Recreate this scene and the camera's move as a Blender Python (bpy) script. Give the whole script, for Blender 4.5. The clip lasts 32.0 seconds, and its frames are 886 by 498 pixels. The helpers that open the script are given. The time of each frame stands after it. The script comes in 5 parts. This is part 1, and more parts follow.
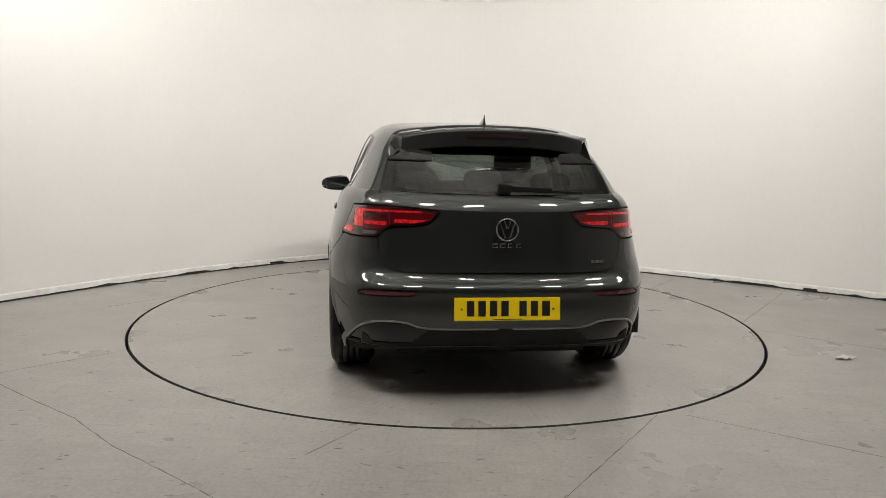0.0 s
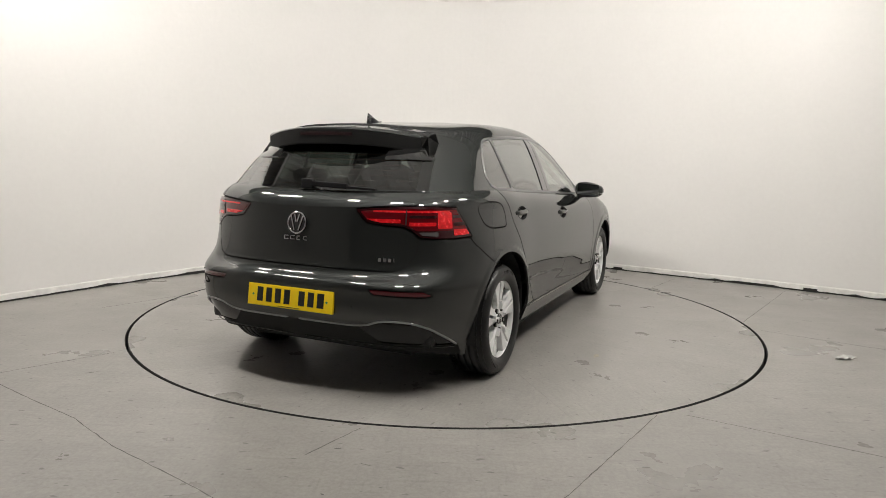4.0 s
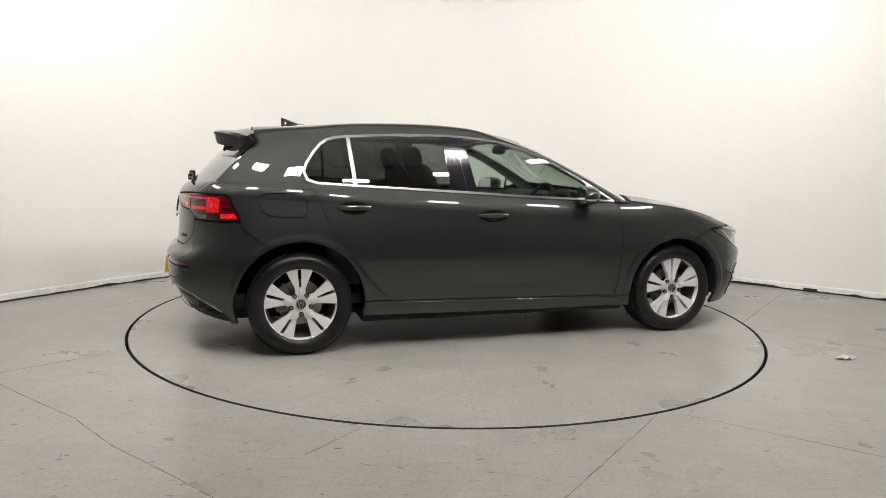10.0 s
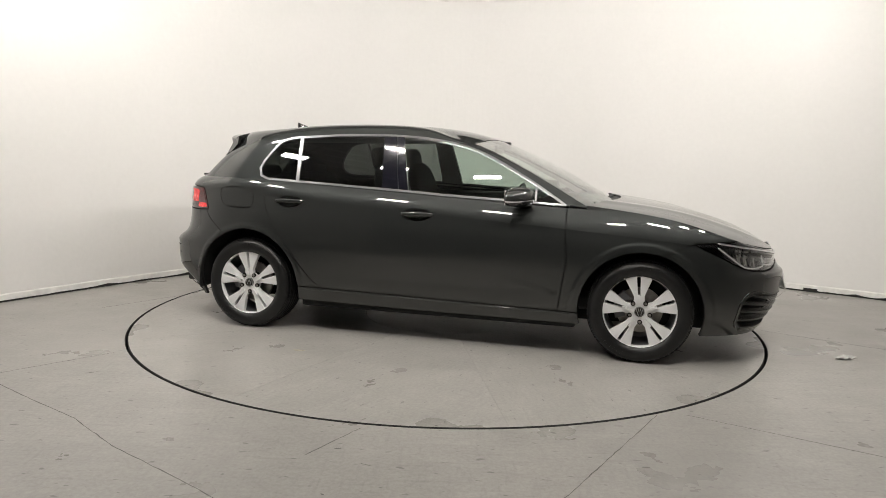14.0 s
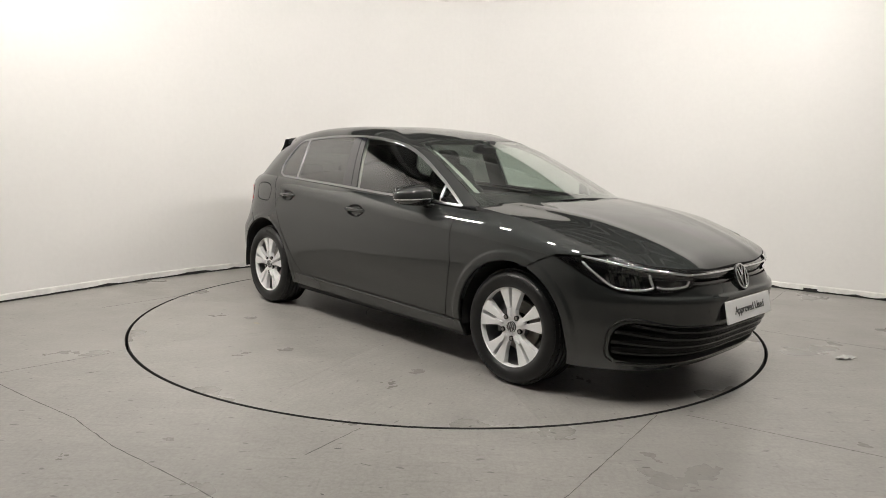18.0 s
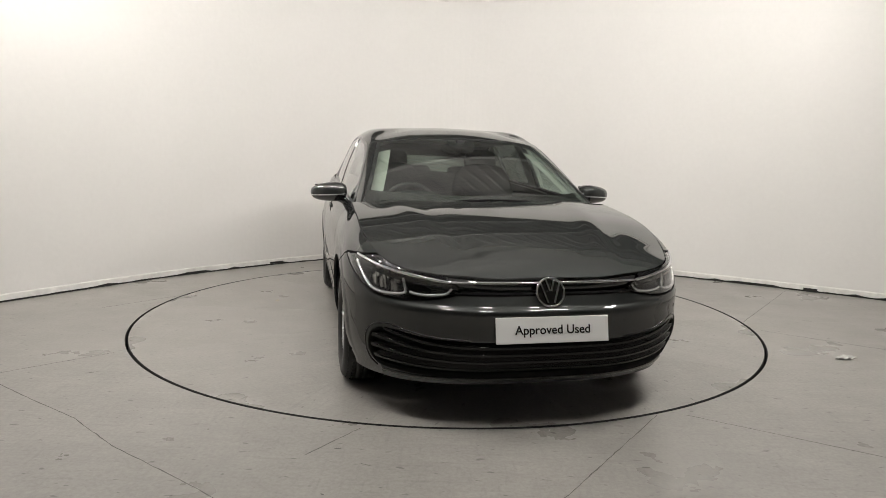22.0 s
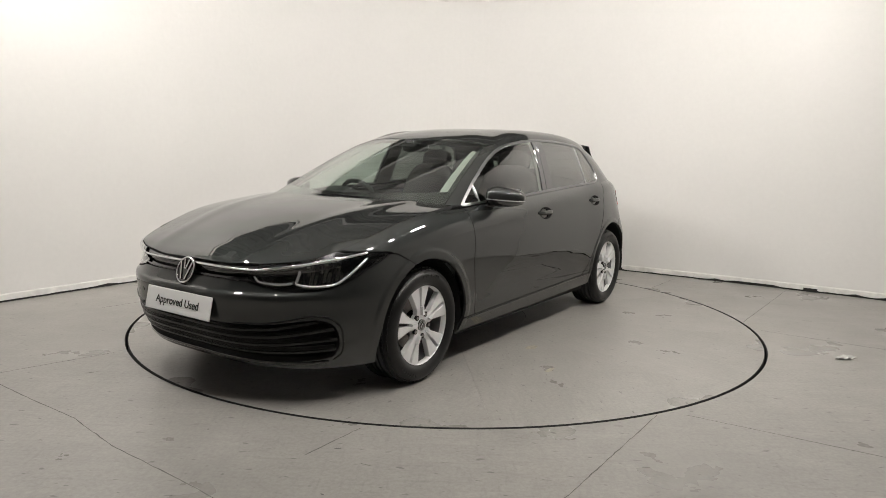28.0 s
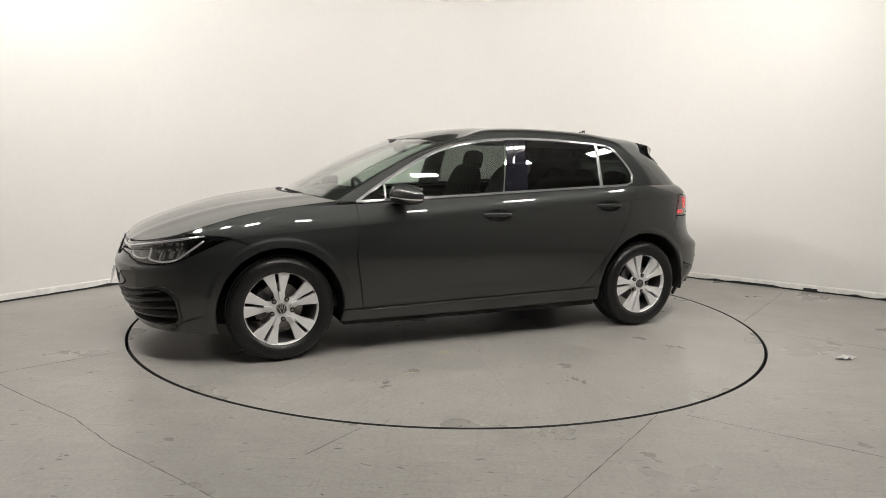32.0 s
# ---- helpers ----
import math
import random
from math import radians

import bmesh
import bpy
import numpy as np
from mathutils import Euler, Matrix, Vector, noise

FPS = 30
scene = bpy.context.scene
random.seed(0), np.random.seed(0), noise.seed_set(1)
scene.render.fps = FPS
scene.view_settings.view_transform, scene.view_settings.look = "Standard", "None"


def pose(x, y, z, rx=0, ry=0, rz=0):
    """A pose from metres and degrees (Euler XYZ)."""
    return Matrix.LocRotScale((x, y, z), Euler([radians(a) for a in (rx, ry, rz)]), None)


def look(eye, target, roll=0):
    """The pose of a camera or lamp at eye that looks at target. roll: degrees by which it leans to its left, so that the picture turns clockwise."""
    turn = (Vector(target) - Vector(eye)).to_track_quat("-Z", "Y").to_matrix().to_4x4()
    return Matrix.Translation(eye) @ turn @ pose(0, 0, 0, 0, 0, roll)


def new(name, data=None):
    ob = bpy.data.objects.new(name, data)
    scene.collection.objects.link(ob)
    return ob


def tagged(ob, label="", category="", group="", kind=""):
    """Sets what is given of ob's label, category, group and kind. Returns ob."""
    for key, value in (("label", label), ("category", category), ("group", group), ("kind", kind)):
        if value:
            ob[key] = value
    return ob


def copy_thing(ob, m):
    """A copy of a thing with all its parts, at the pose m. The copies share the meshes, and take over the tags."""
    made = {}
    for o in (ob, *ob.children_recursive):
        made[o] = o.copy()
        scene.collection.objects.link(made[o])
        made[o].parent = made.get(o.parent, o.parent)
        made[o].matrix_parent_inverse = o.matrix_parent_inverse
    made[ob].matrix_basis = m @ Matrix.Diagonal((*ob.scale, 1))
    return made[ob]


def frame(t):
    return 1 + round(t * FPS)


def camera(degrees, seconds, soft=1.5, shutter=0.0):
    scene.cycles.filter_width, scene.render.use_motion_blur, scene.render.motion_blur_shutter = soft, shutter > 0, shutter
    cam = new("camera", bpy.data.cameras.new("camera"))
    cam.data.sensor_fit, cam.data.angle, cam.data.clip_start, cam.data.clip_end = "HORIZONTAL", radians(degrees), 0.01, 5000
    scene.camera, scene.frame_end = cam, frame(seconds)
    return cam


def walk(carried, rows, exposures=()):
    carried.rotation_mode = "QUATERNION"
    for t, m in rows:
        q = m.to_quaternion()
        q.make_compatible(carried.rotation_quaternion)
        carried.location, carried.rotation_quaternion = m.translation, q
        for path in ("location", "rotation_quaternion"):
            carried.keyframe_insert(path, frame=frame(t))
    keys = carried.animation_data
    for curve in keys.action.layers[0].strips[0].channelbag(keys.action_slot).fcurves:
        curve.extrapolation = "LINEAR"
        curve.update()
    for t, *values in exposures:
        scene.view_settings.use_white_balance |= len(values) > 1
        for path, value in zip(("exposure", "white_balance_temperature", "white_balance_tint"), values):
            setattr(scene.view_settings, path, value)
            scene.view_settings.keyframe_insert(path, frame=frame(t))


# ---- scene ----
# camera: fixed on a stand in front of the turntable
LENS = 66.67
cam = camera(LENS, 32.0, soft=0.5)
EYE = Vector((0.0, -5.1535, 1.2046))
PAN, TILT, LEAN = radians(-0.3815), radians(7.7417), 1.2376
AIM = EYE + Vector((math.sin(PAN) * math.cos(TILT), math.cos(PAN) * math.cos(TILT), -math.sin(TILT)))
walk(cam, [(0.0, look(EYE, AIM, LEAN)), (32.0, look(EYE, AIM, LEAN))],
     exposures=[(0.0, -0.07), (3.0, -0.05), (6.0, 0.07), (8.0, 0.13), (9.0, 0.33), (10.0, 0.2), (11.0, 0.12), (12.0, 0.3), (13.0, 0.18), (14.0, 0.08), (17.0, 0.07), (20.0, 0.0), (23.0, -0.06), (28.0, -0.02), (30.0, 0.05), (32.0, 0.05)])

# world: the hall is closed, hardly any light comes from outside
world = bpy.data.worlds.new("world")
scene.world = world
world.use_nodes = True
world.node_tree.nodes["Background"].inputs["Color"].default_value = (0.9, 0.95, 1.0, 1)
world.node_tree.nodes["Background"].inputs["Strength"].default_value = 0.05


# ---------------------------------------------------------------- materials
def material(name, color, rough=0.5, metal=0.0, coat=0.0, grain=0.0, grain_scale=40.0, stain=0.0, stain_scale=2.0,
             bump=0.0, bump_scale=80.0, emit=None, strength=0.0, random_tint=0.0, coords="Object", spec=0.5, coat_rough=0.03):
    m = bpy.data.materials.new(name)
    m.use_nodes = True
    nt = m.node_tree
    b = nt.nodes["Principled BSDF"]
    b.inputs["Roughness"].default_value = rough
    b.inputs["Metallic"].default_value = metal
    b.inputs["Coat Weight"].default_value = coat
    b.inputs["Coat Roughness"].default_value = coat_rough
    b.inputs["Specular IOR Level"].default_value = spec
    b.inputs["Base Color"].default_value = (*color, 1)
    tc = nt.nodes.new("ShaderNodeTexCoord")
    out = None
    if grain or stain:
        rgb = nt.nodes.new("ShaderNodeRGB")
        rgb.outputs[0].default_value = (*color, 1)
        out = rgb.outputs[0]
        for amount, scale, detail in ((grain, grain_scale, 4.0), (stain, stain_scale, 6.0)):
            if not amount:
                continue
            nz = nt.nodes.new("ShaderNodeTexNoise")
            nz.inputs["Scale"].default_value = scale
            nz.inputs["Detail"].default_value = detail
            nt.links.new(tc.outputs[coords], nz.inputs["Vector"])
            mr = nt.nodes.new("ShaderNodeMapRange")
            mr.inputs["From Min"].default_value, mr.inputs["From Max"].default_value = 0.3, 0.7
            mr.inputs["To Min"].default_value, mr.inputs["To Max"].default_value = 1 - amount, 1 + amount
            nt.links.new(nz.outputs["Fac"], mr.inputs["Value"])
            mul = nt.nodes.new("ShaderNodeVectorMath")
            mul.operation = "SCALE"
            nt.links.new(out, mul.inputs[0])
            nt.links.new(mr.outputs[0], mul.inputs["Scale"])
            out = mul.outputs[0]
        nt.links.new(out, b.inputs["Base Color"])
        rr = nt.nodes.new("ShaderNodeMapRange")
        rr.inputs["To Min"].default_value, rr.inputs["To Max"].default_value = max(rough - 0.5 * (grain + stain), 0.02), min(rough + 0.5 * (grain + stain), 1)
        nt.links.new(nz.outputs["Fac"], rr.inputs["Value"])
        nt.links.new(rr.outputs[0], b.inputs["Roughness"])
    if bump:
        nb = nt.nodes.new("ShaderNodeTexNoise")
        nb.inputs["Scale"].default_value = bump_scale
        nb.inputs["Detail"].default_value = 3
        nt.links.new(tc.outputs[coords], nb.inputs["Vector"])
        bp = nt.nodes.new("ShaderNodeBump")
        bp.inputs["Strength"].default_value = 1.0
        bp.inputs["Distance"].default_value = bump
        nt.links.new(nb.outputs["Fac"], bp.inputs["Height"])
        nt.links.new(bp.outputs[0], b.inputs["Normal"])
    if emit:
        b.inputs["Emission Color"].default_value = (*emit, 1)
        b.inputs["Emission Strength"].default_value = strength
    return m


M_WALL = material("white_wall_paint", (0.82, 0.805, 0.785), 0.85, stain=0.02, stain_scale=0.9, grain=0.01, grain_scale=25, bump=0.0008, bump_scale=30)
M_SKIRT = material("scuffed_skirting_paint", (0.79, 0.775, 0.745), 0.75, grain=0.07, grain_scale=18, stain=0.10, stain_scale=5, bump=0.002, bump_scale=20)
M_FOOT = material("black_wall_foot", (0.02, 0.02, 0.018), 0.9, grain=0.3, grain_scale=30)
M_DARK = material("shaded_pit_black", (0.012, 0.012, 0.012), 0.9)
M_ROOF = material("grey_roof_sheet", (0.72, 0.725, 0.715), 0.6, stain=0.2, stain_scale=1.2)
M_STEEL = material("painted_steel", (0.12, 0.12, 0.125), 0.5, grain=0.1)
M_HALL = material("grey_hall_wall", (0.30, 0.298, 0.288), 0.8, stain=0.12, stain_scale=0.7)
M_LAMP = material("led_panel_glow", (0.9, 0.9, 0.9), 0.4, emit=(1.0, 0.953, 0.893), strength=218.0)
M_LAMPBOX = material("lamp_housing", (0.7, 0.7, 0.7), 0.5)
M_PAPER = material("white_paper", (0.52, 0.52, 0.5), 0.6, grain=0.1, grain_scale=60)


def concrete(name):
    """Grey painted concrete with dirt, scuffs and fine scratches, at true size."""
    m = bpy.data.materials.new(name)
    m.use_nodes = True
    nt = m.node_tree
    b = nt.nodes["Principled BSDF"]
    tc = nt.nodes.new("ShaderNodeTexCoord")

    def noise_tex(scale, detail, rough=0.55, stretch=None, distort=0.0):
        n = nt.nodes.new("ShaderNodeTexNoise")
        n.inputs["Scale"].default_value, n.inputs["Detail"].default_value, n.inputs["Roughness"].default_value = scale, detail, rough
        n.inputs["Distortion"].default_value = distort
        if stretch:
            mp = nt.nodes.new("ShaderNodeMapping")
            mp.inputs["Scale"].default_value = stretch[:3]
            mp.inputs["Rotation"].default_value = (0, 0, stretch[3])
            nt.links.new(tc.outputs["Object"], mp.inputs["Vector"])
            nt.links.new(mp.outputs[0], n.inputs["Vector"])
        else:
            nt.links.new(tc.outputs["Object"], n.inputs["Vector"])
        return n.outputs["Fac"]

    def ramp(fac, lo, hi, a, c):
        r = nt.nodes.new("ShaderNodeMapRange")
        r.interpolation_type = "SMOOTHSTEP"
        for key, v in (("From Min", lo), ("From Max", hi), ("To Min", a), ("To Max", c)):
            r.inputs[key].default_value = v
        nt.links.new(fac, r.inputs["Value"])
        return r.outputs[0]

    def times(a, c):
        mm = nt.nodes.new("ShaderNodeMath")
        mm.operation = "MULTIPLY"
        nt.links.new(a, mm.inputs[0])
        nt.links.new(c, mm.inputs[1])
        return mm.outputs[0]

    broad = ramp(noise_tex(0.7, 5), 0.3, 0.7, 0.92, 1.06)
    cloudy = ramp(noise_tex(3.6, 8, 0.62), 0.25, 0.75, 0.92, 1.05)
    fine = ramp(noise_tex(55, 5, 0.7), 0.25, 0.75, 0.86, 1.09)
    scuff = ramp(noise_tex(5, 5, 0.6, (1.0, 9.0, 1.0, 0.5)), 0.52, 0.80, 1.01, 0.86)
    scuff2 = ramp(noise_tex(4, 5, 0.6, (10.0, 1.3, 1.0, 0.3)), 0.52, 0.80, 1.01, 0.88)
    specks = ramp(noise_tex(34, 2, 0.5, (0.5, 1.2, 1.0, 0.3)), 0.66, 0.74, 1.0, 0.55)
    chalk = ramp(noise_tex(3.0, 7, 0.7, (1.0, 3.0, 1.0, 0.2)), 0.45, 0.80, 0.98, 1.12)
    v = times(times(times(broad, cloudy), times(fine, scuff)), times(times(scuff2, specks), chalk))
    rgb = nt.nodes.new("ShaderNodeRGB")
    rgb.outputs[0].default_value = (0.325, 0.312, 0.291, 1)
    mul = nt.nodes.new("ShaderNodeVectorMath")
    mul.operation = "SCALE"
    nt.links.new(rgb.outputs[0], mul.inputs[0])
    nt.links.new(v, mul.inputs["Scale"])
    nt.links.new(mul.outputs[0], b.inputs["Base Color"])
    nt.links.new(ramp(noise_tex(1.4, 6, 0.55), 0.25, 0.75, 0.24, 0.42), b.inputs["Roughness"])
    b.inputs["Specular IOR Level"].default_value = 0.45
    bp = nt.nodes.new("ShaderNodeBump")
    bp.inputs["Strength"].default_value, bp.inputs["Distance"].default_value = 0.3, 0.002
    nt.links.new(noise_tex(9, 6), bp.inputs["Height"])
    nt.links.new(bp.outputs[0], b.inputs["Normal"])
    return m


M_JOINT = material("dark_joint_filler", (0.11, 0.104, 0.096), 0.8, grain=0.3, grain_scale=60)
M_MARK = material("dark_scuff", (0.10, 0.095, 0.088), 0.7, grain=0.3, grain_scale=80)
M_PATCH = material("pale_worn_paint", (0.42, 0.39, 0.31), 0.7, grain=0.25, grain_scale=50)
M_FLOOR = concrete("grey_painted_concrete")
# ---------------------------------------------------------------- mesh helpers
def link_bm(name, bm, mat, parent=None, label="", smooth=False):
    me = bpy.data.meshes.new(name)
    bm.to_mesh(me)
    bm.free()
    for mt in mat if isinstance(mat, (list, tuple)) else [mat]:
        me.materials.append(mt)
    if smooth:
        me.polygons.foreach_set("use_smooth", [True] * len(me.polygons))
    ob = new(name, me)
    ob.parent = parent
    if label:
        ob["label"] = label
    return ob


def part(name, bm, mat, parent, label="", smooth=False):
    return link_bm(name, bm, mat, parent, label, smooth)


def box(bm, x0, x1, y0, y1, z0, z1, bevel=0.0, m=None):
    r = bmesh.ops.create_cube(bm, size=1.0)
    vs = r["verts"]
    for v in vs:
        v.co = Vector((x0 + (v.co.x + 0.5) * (x1 - x0), y0 + (v.co.y + 0.5) * (y1 - y0), z0 + (v.co.z + 0.5) * (z1 - z0)))
    if bevel:
        es = list({e for v in vs for e in v.link_edges})
        o = bmesh.ops.bevel(bm, geom=es, offset=bevel, segments=2, profile=0.6, affect="EDGES")
        vs = list({v for f in o["faces"] for v in f.verts} | {v for v in vs if v.is_valid})
    if m is not None:
        bmesh.ops.transform(bm, matrix=m, verts=vs)
    return bm


def spline(points, n):
    """n points along a smooth curve through the control points."""
    p = np.array(points, float)
    d = np.linalg.norm(np.diff(p, axis=0), axis=1) ** 0.5
    k = np.concatenate([[0], np.cumsum(d)])
    return curve_at(k, p, np.linspace(0, k[-1], n))


def curve_at(k, p, q):
    """Cubic Hermite curve through p at the knots k, read at q."""
    k, p, q = np.asarray(k, float), np.asarray(p, float), np.asarray(q, float)
    flat = p.ndim == 1
    if flat:
        p = p[:, None]
    h = np.diff(k)
    s = np.diff(p, axis=0) / h[:, None]
    t = np.empty_like(p)
    t[0], t[-1] = s[0], s[-1]
    w = (h[1:] / (h[1:] + h[:-1]))[:, None]
    t[1:-1] = w * s[:-1] + (1 - w) * s[1:]
    i = np.clip(np.searchsorted(k, q, side="right") - 1, 0, len(h) - 1)
    u = ((q - k[i]) / h[i])[:, None]
    hh = h[i][:, None]
    r = ((2 * u**3 - 3 * u**2 + 1) * p[i] + (u**3 - 2 * u**2 + u) * hh * t[i]
         + (-2 * u**3 + 3 * u**2) * p[i + 1] + (u**3 - u**2) * hh * t[i + 1])
    return r[:, 0] if flat else r


def sweep(bm, path, profile, close=False, mat=0):
    """Faces between copies of a profile [(side, up)] set square to a path on the floor."""
    path = np.asarray(path, float)
    n = len(path)
    rows = []
    for i in range(n):
        a, c = path[max(i - 1, 0)], path[min(i + 1, n - 1)]
        t = (c - a) / np.linalg.norm(c - a)
        s = np.array([t[1], -t[0]])
        rows.append([bm.verts.new((path[i][0] + s[0] * u, path[i][1] + s[1] * u, z)) for u, z in profile])
    for i in range(n - 1):
        for j in range(len(profile) - (0 if close else 1)):
            k = (j + 1) % len(profile)
            f = bm.faces.new((rows[i][j], rows[i + 1][j], rows[i + 1][k], rows[i][k]))
            f.material_index = mat
    return rows


# ---------------------------------------------------------------- the studio
RING = 2.264          # radius of the turntable's gap
WALL_TOP = 3.03
WALL_LINE = spline([(-5.6, -8.0), (-5.5, -5.5), (-4.95, -3.0), (-4.2, -1.2), (-3.51, 0.02), (-2.69, 1.27), (-2.02, 2.03), (-1.34, 2.63),
                    (-0.62, 3.02), (0.1, 3.13), (0.8, 2.94), (1.46, 2.58), (2.45, 1.97), (3.36, 1.36), (4.02, 0.88), (5.0, -0.1),
                    (5.8, -1.7), (6.2, -3.6), (6.4, -5.5), (6.4, -8.0)], 260)

bm = bmesh.new()
sweep(bm, WALL_LINE, [(0.0, 0.0), (0.0, WALL_TOP), (-0.10, WALL_TOP), (-0.10, 0.0)])
tagged(link_bm("wall_north", bm, M_WALL, smooth=False), "tall curved white-painted studio wall behind the turntable", "wall", kind="structure")
bm = bmesh.new()
sweep(bm, WALL_LINE, [(0.0, WALL_TOP + 0.001), (0.03, WALL_TOP - 0.012), (0.03, WALL_TOP + 0.03), (-0.1, WALL_TOP + 0.03)])
tagged(link_bm("wall_cap", bm, M_SKIRT), "white metal capping along the wall's top edge", "trim", kind="structure")

# floor with the round pit of the turntable
bm = bmesh.new()
N = 160
rims = []
for r, z in ((RING + 0.007, -0.30), (RING + 0.007, -0.004), (RING + 0.011, 0.0), (3.2, 0.0), (5.0, 0.0), (9.5, 0.0)):
    rims.append([bm.verts.new((r * math.cos(2 * math.pi * i / N), r * math.sin(2 * math.pi * i / N), z)) for i in range(N)])
for a, c in zip(rims, rims[1:]):
    for i in range(N):
        bm.faces.new((a[i], c[i], c[(i + 1) % N], a[(i + 1) % N]))
# gap walls coloured near-black, the gap's shade put into the colour
for f in bm.faces:
    if min(v.co.z for v in f.verts) < -0.003:
        f.material_index = 1
tagged(link_bm("floor", bm, [M_FLOOR, M_DARK]), "scuffed grey painted concrete floor with thin joints", "floor", kind="structure")
bm = bmesh.new()
bmesh.ops.create_circle(bm, cap_ends=True, radius=RING + 0.2, segments=64)
bmesh.ops.translate(bm, verts=bm.verts, vec=(0, 0, -0.25))
tagged(link_bm("turntable_pit", bm, M_DARK), "dark pit under the turntable", "pit", kind="structure")

# skirting strip, scuffed, with an uneven black line at the floor
bm = bmesh.new()
sweep(bm, WALL_LINE, [(0.0, 0.062), (0.005, 0.060), (0.009, 0.052), (0.012, 0.004), (0.0, 0.004)])
tagged(link_bm("baseboard", bm, M_SKIRT), "scuffed off-white strip along the foot of the wall", "baseboard", kind="structure")
bm = bmesh.new()
rng = random.Random(3)
rows = []
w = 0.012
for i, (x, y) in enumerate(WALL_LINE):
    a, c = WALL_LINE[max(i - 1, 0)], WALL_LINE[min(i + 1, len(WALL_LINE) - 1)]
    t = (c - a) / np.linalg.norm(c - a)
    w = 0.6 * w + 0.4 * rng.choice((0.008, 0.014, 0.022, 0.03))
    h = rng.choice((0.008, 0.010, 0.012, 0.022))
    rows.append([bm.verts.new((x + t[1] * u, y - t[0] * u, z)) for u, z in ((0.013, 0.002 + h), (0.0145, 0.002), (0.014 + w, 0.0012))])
for a, c in zip(rows, rows[1:]):
    for k in range(2):
        bm.faces.new((a[k], c[k], c[k + 1], a[k + 1]))
tagged(link_bm("floor_edge_gap", bm, M_FOOT), "uneven black line where wall meets floor", "trim", kind="structure")
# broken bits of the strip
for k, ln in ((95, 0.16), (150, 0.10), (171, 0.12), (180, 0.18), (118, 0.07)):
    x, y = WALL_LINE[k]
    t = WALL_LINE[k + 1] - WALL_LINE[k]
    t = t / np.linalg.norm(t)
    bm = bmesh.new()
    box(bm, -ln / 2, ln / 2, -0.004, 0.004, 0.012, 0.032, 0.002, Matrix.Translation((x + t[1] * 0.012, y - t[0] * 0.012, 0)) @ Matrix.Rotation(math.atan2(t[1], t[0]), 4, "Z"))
    tagged(link_bm("baseboard_chip", bm, M_FOOT), "dark broken patch in the foot strip", "trim", kind="structure")


def joint(points, width=0.003):
    bm = bmesh.new()
    p = np.array(points, float)
    rng = random.Random(int(abs(p[0][0]) * 1000))
    fine = []
    for a, c in zip(p, p[1:]):
        n = max(int(np.linalg.norm(c - a) / 0.04), 2)
        fine += [a + (c - a) * k / n for k in range(n)]
    fine.append(p[-1])
    rows = []
    for i, q in enumerate(fine):
        a, c = fine[max(i - 1, 0)], fine[min(i + 1, len(fine) - 1)]
        t = (c - a) / np.linalg.norm(c - a)
        s = np.array([t[1], -t[0]])
        j = rng.uniform(-0.002, 0.002)
        w = width * rng.uniform(0.3, 0.9)
        rows.append([bm.verts.new((*(q + s * (j + u)), z)) for u, z in ((-w, 0.0004), (0, 0.0012), (w, 0.0004))])
    for a, c in zip(rows, rows[1:]):
        for k in range(2):
            bm.faces.new((a[k], c[k], c[k + 1], a[k + 1]))
    tagged(link_bm("floor_joint", bm, M_JOINT), "thin dark joint in the concrete floor", "joint", kind="structure")


for line in ([(1.02, -2.05), (.443, -2.87), (-.1, -3.67)], [(1.169, -2.035), (1.855, -2.46), (3.0, -3.15)],
             [(-2.45, -1.72), (-2.074, -1.985), (-1.676, -2.25), (-1.356, -2.533), (-.911, -2.847), (-.4, -3.25)],
             [(-.373, -2.29), (-.557, -2.568)], [(1.95, 1.215), (2.395, 1.827)], [(2.29, -.07), (3.27, 1.264)],
             [(2.31, -.33), (2.581, -.534), (3.4, -1.1)], [(-2.654, -.095), (-2.26, .40)], [(-2.403, -1.658), (-1.99, -1.24)]):
    joint(line)
# old scrape marks and specks on the floor
rng = random.Random(11)
for k in range(46):
    a, r = rng.uniform(0, 2 * math.pi), rng.uniform(2.4, 4.4)
    x, y = r * math.cos(a), r * math.sin(a)
    if y > 1.0 or y < -4.2:
        continue
    bm = bmesh.new()
    n, ln, wd = 9, rng.uniform(0.006, 0.05), rng.uniform(0.002, 0.006)
    vs = [bm.verts.new((ln * math.cos(2 * math.pi * q / n) * rng.uniform(.6, 1), wd * math.sin(2 * math.pi * q / n) * rng.uniform(.6, 1), 0.001)) for q in range(n)]
    bm.faces.new(vs)
    bmesh.ops.transform(bm, matrix=Matrix.Translation((x, y, 0)) @ Matrix.Rotation(rng.uniform(-.5, .5), 4, "Z"), verts=bm.verts)
    tagged(link_bm("floor_mark", bm, M_MARK), "small dark scuff on the concrete", "mark", kind="structure")

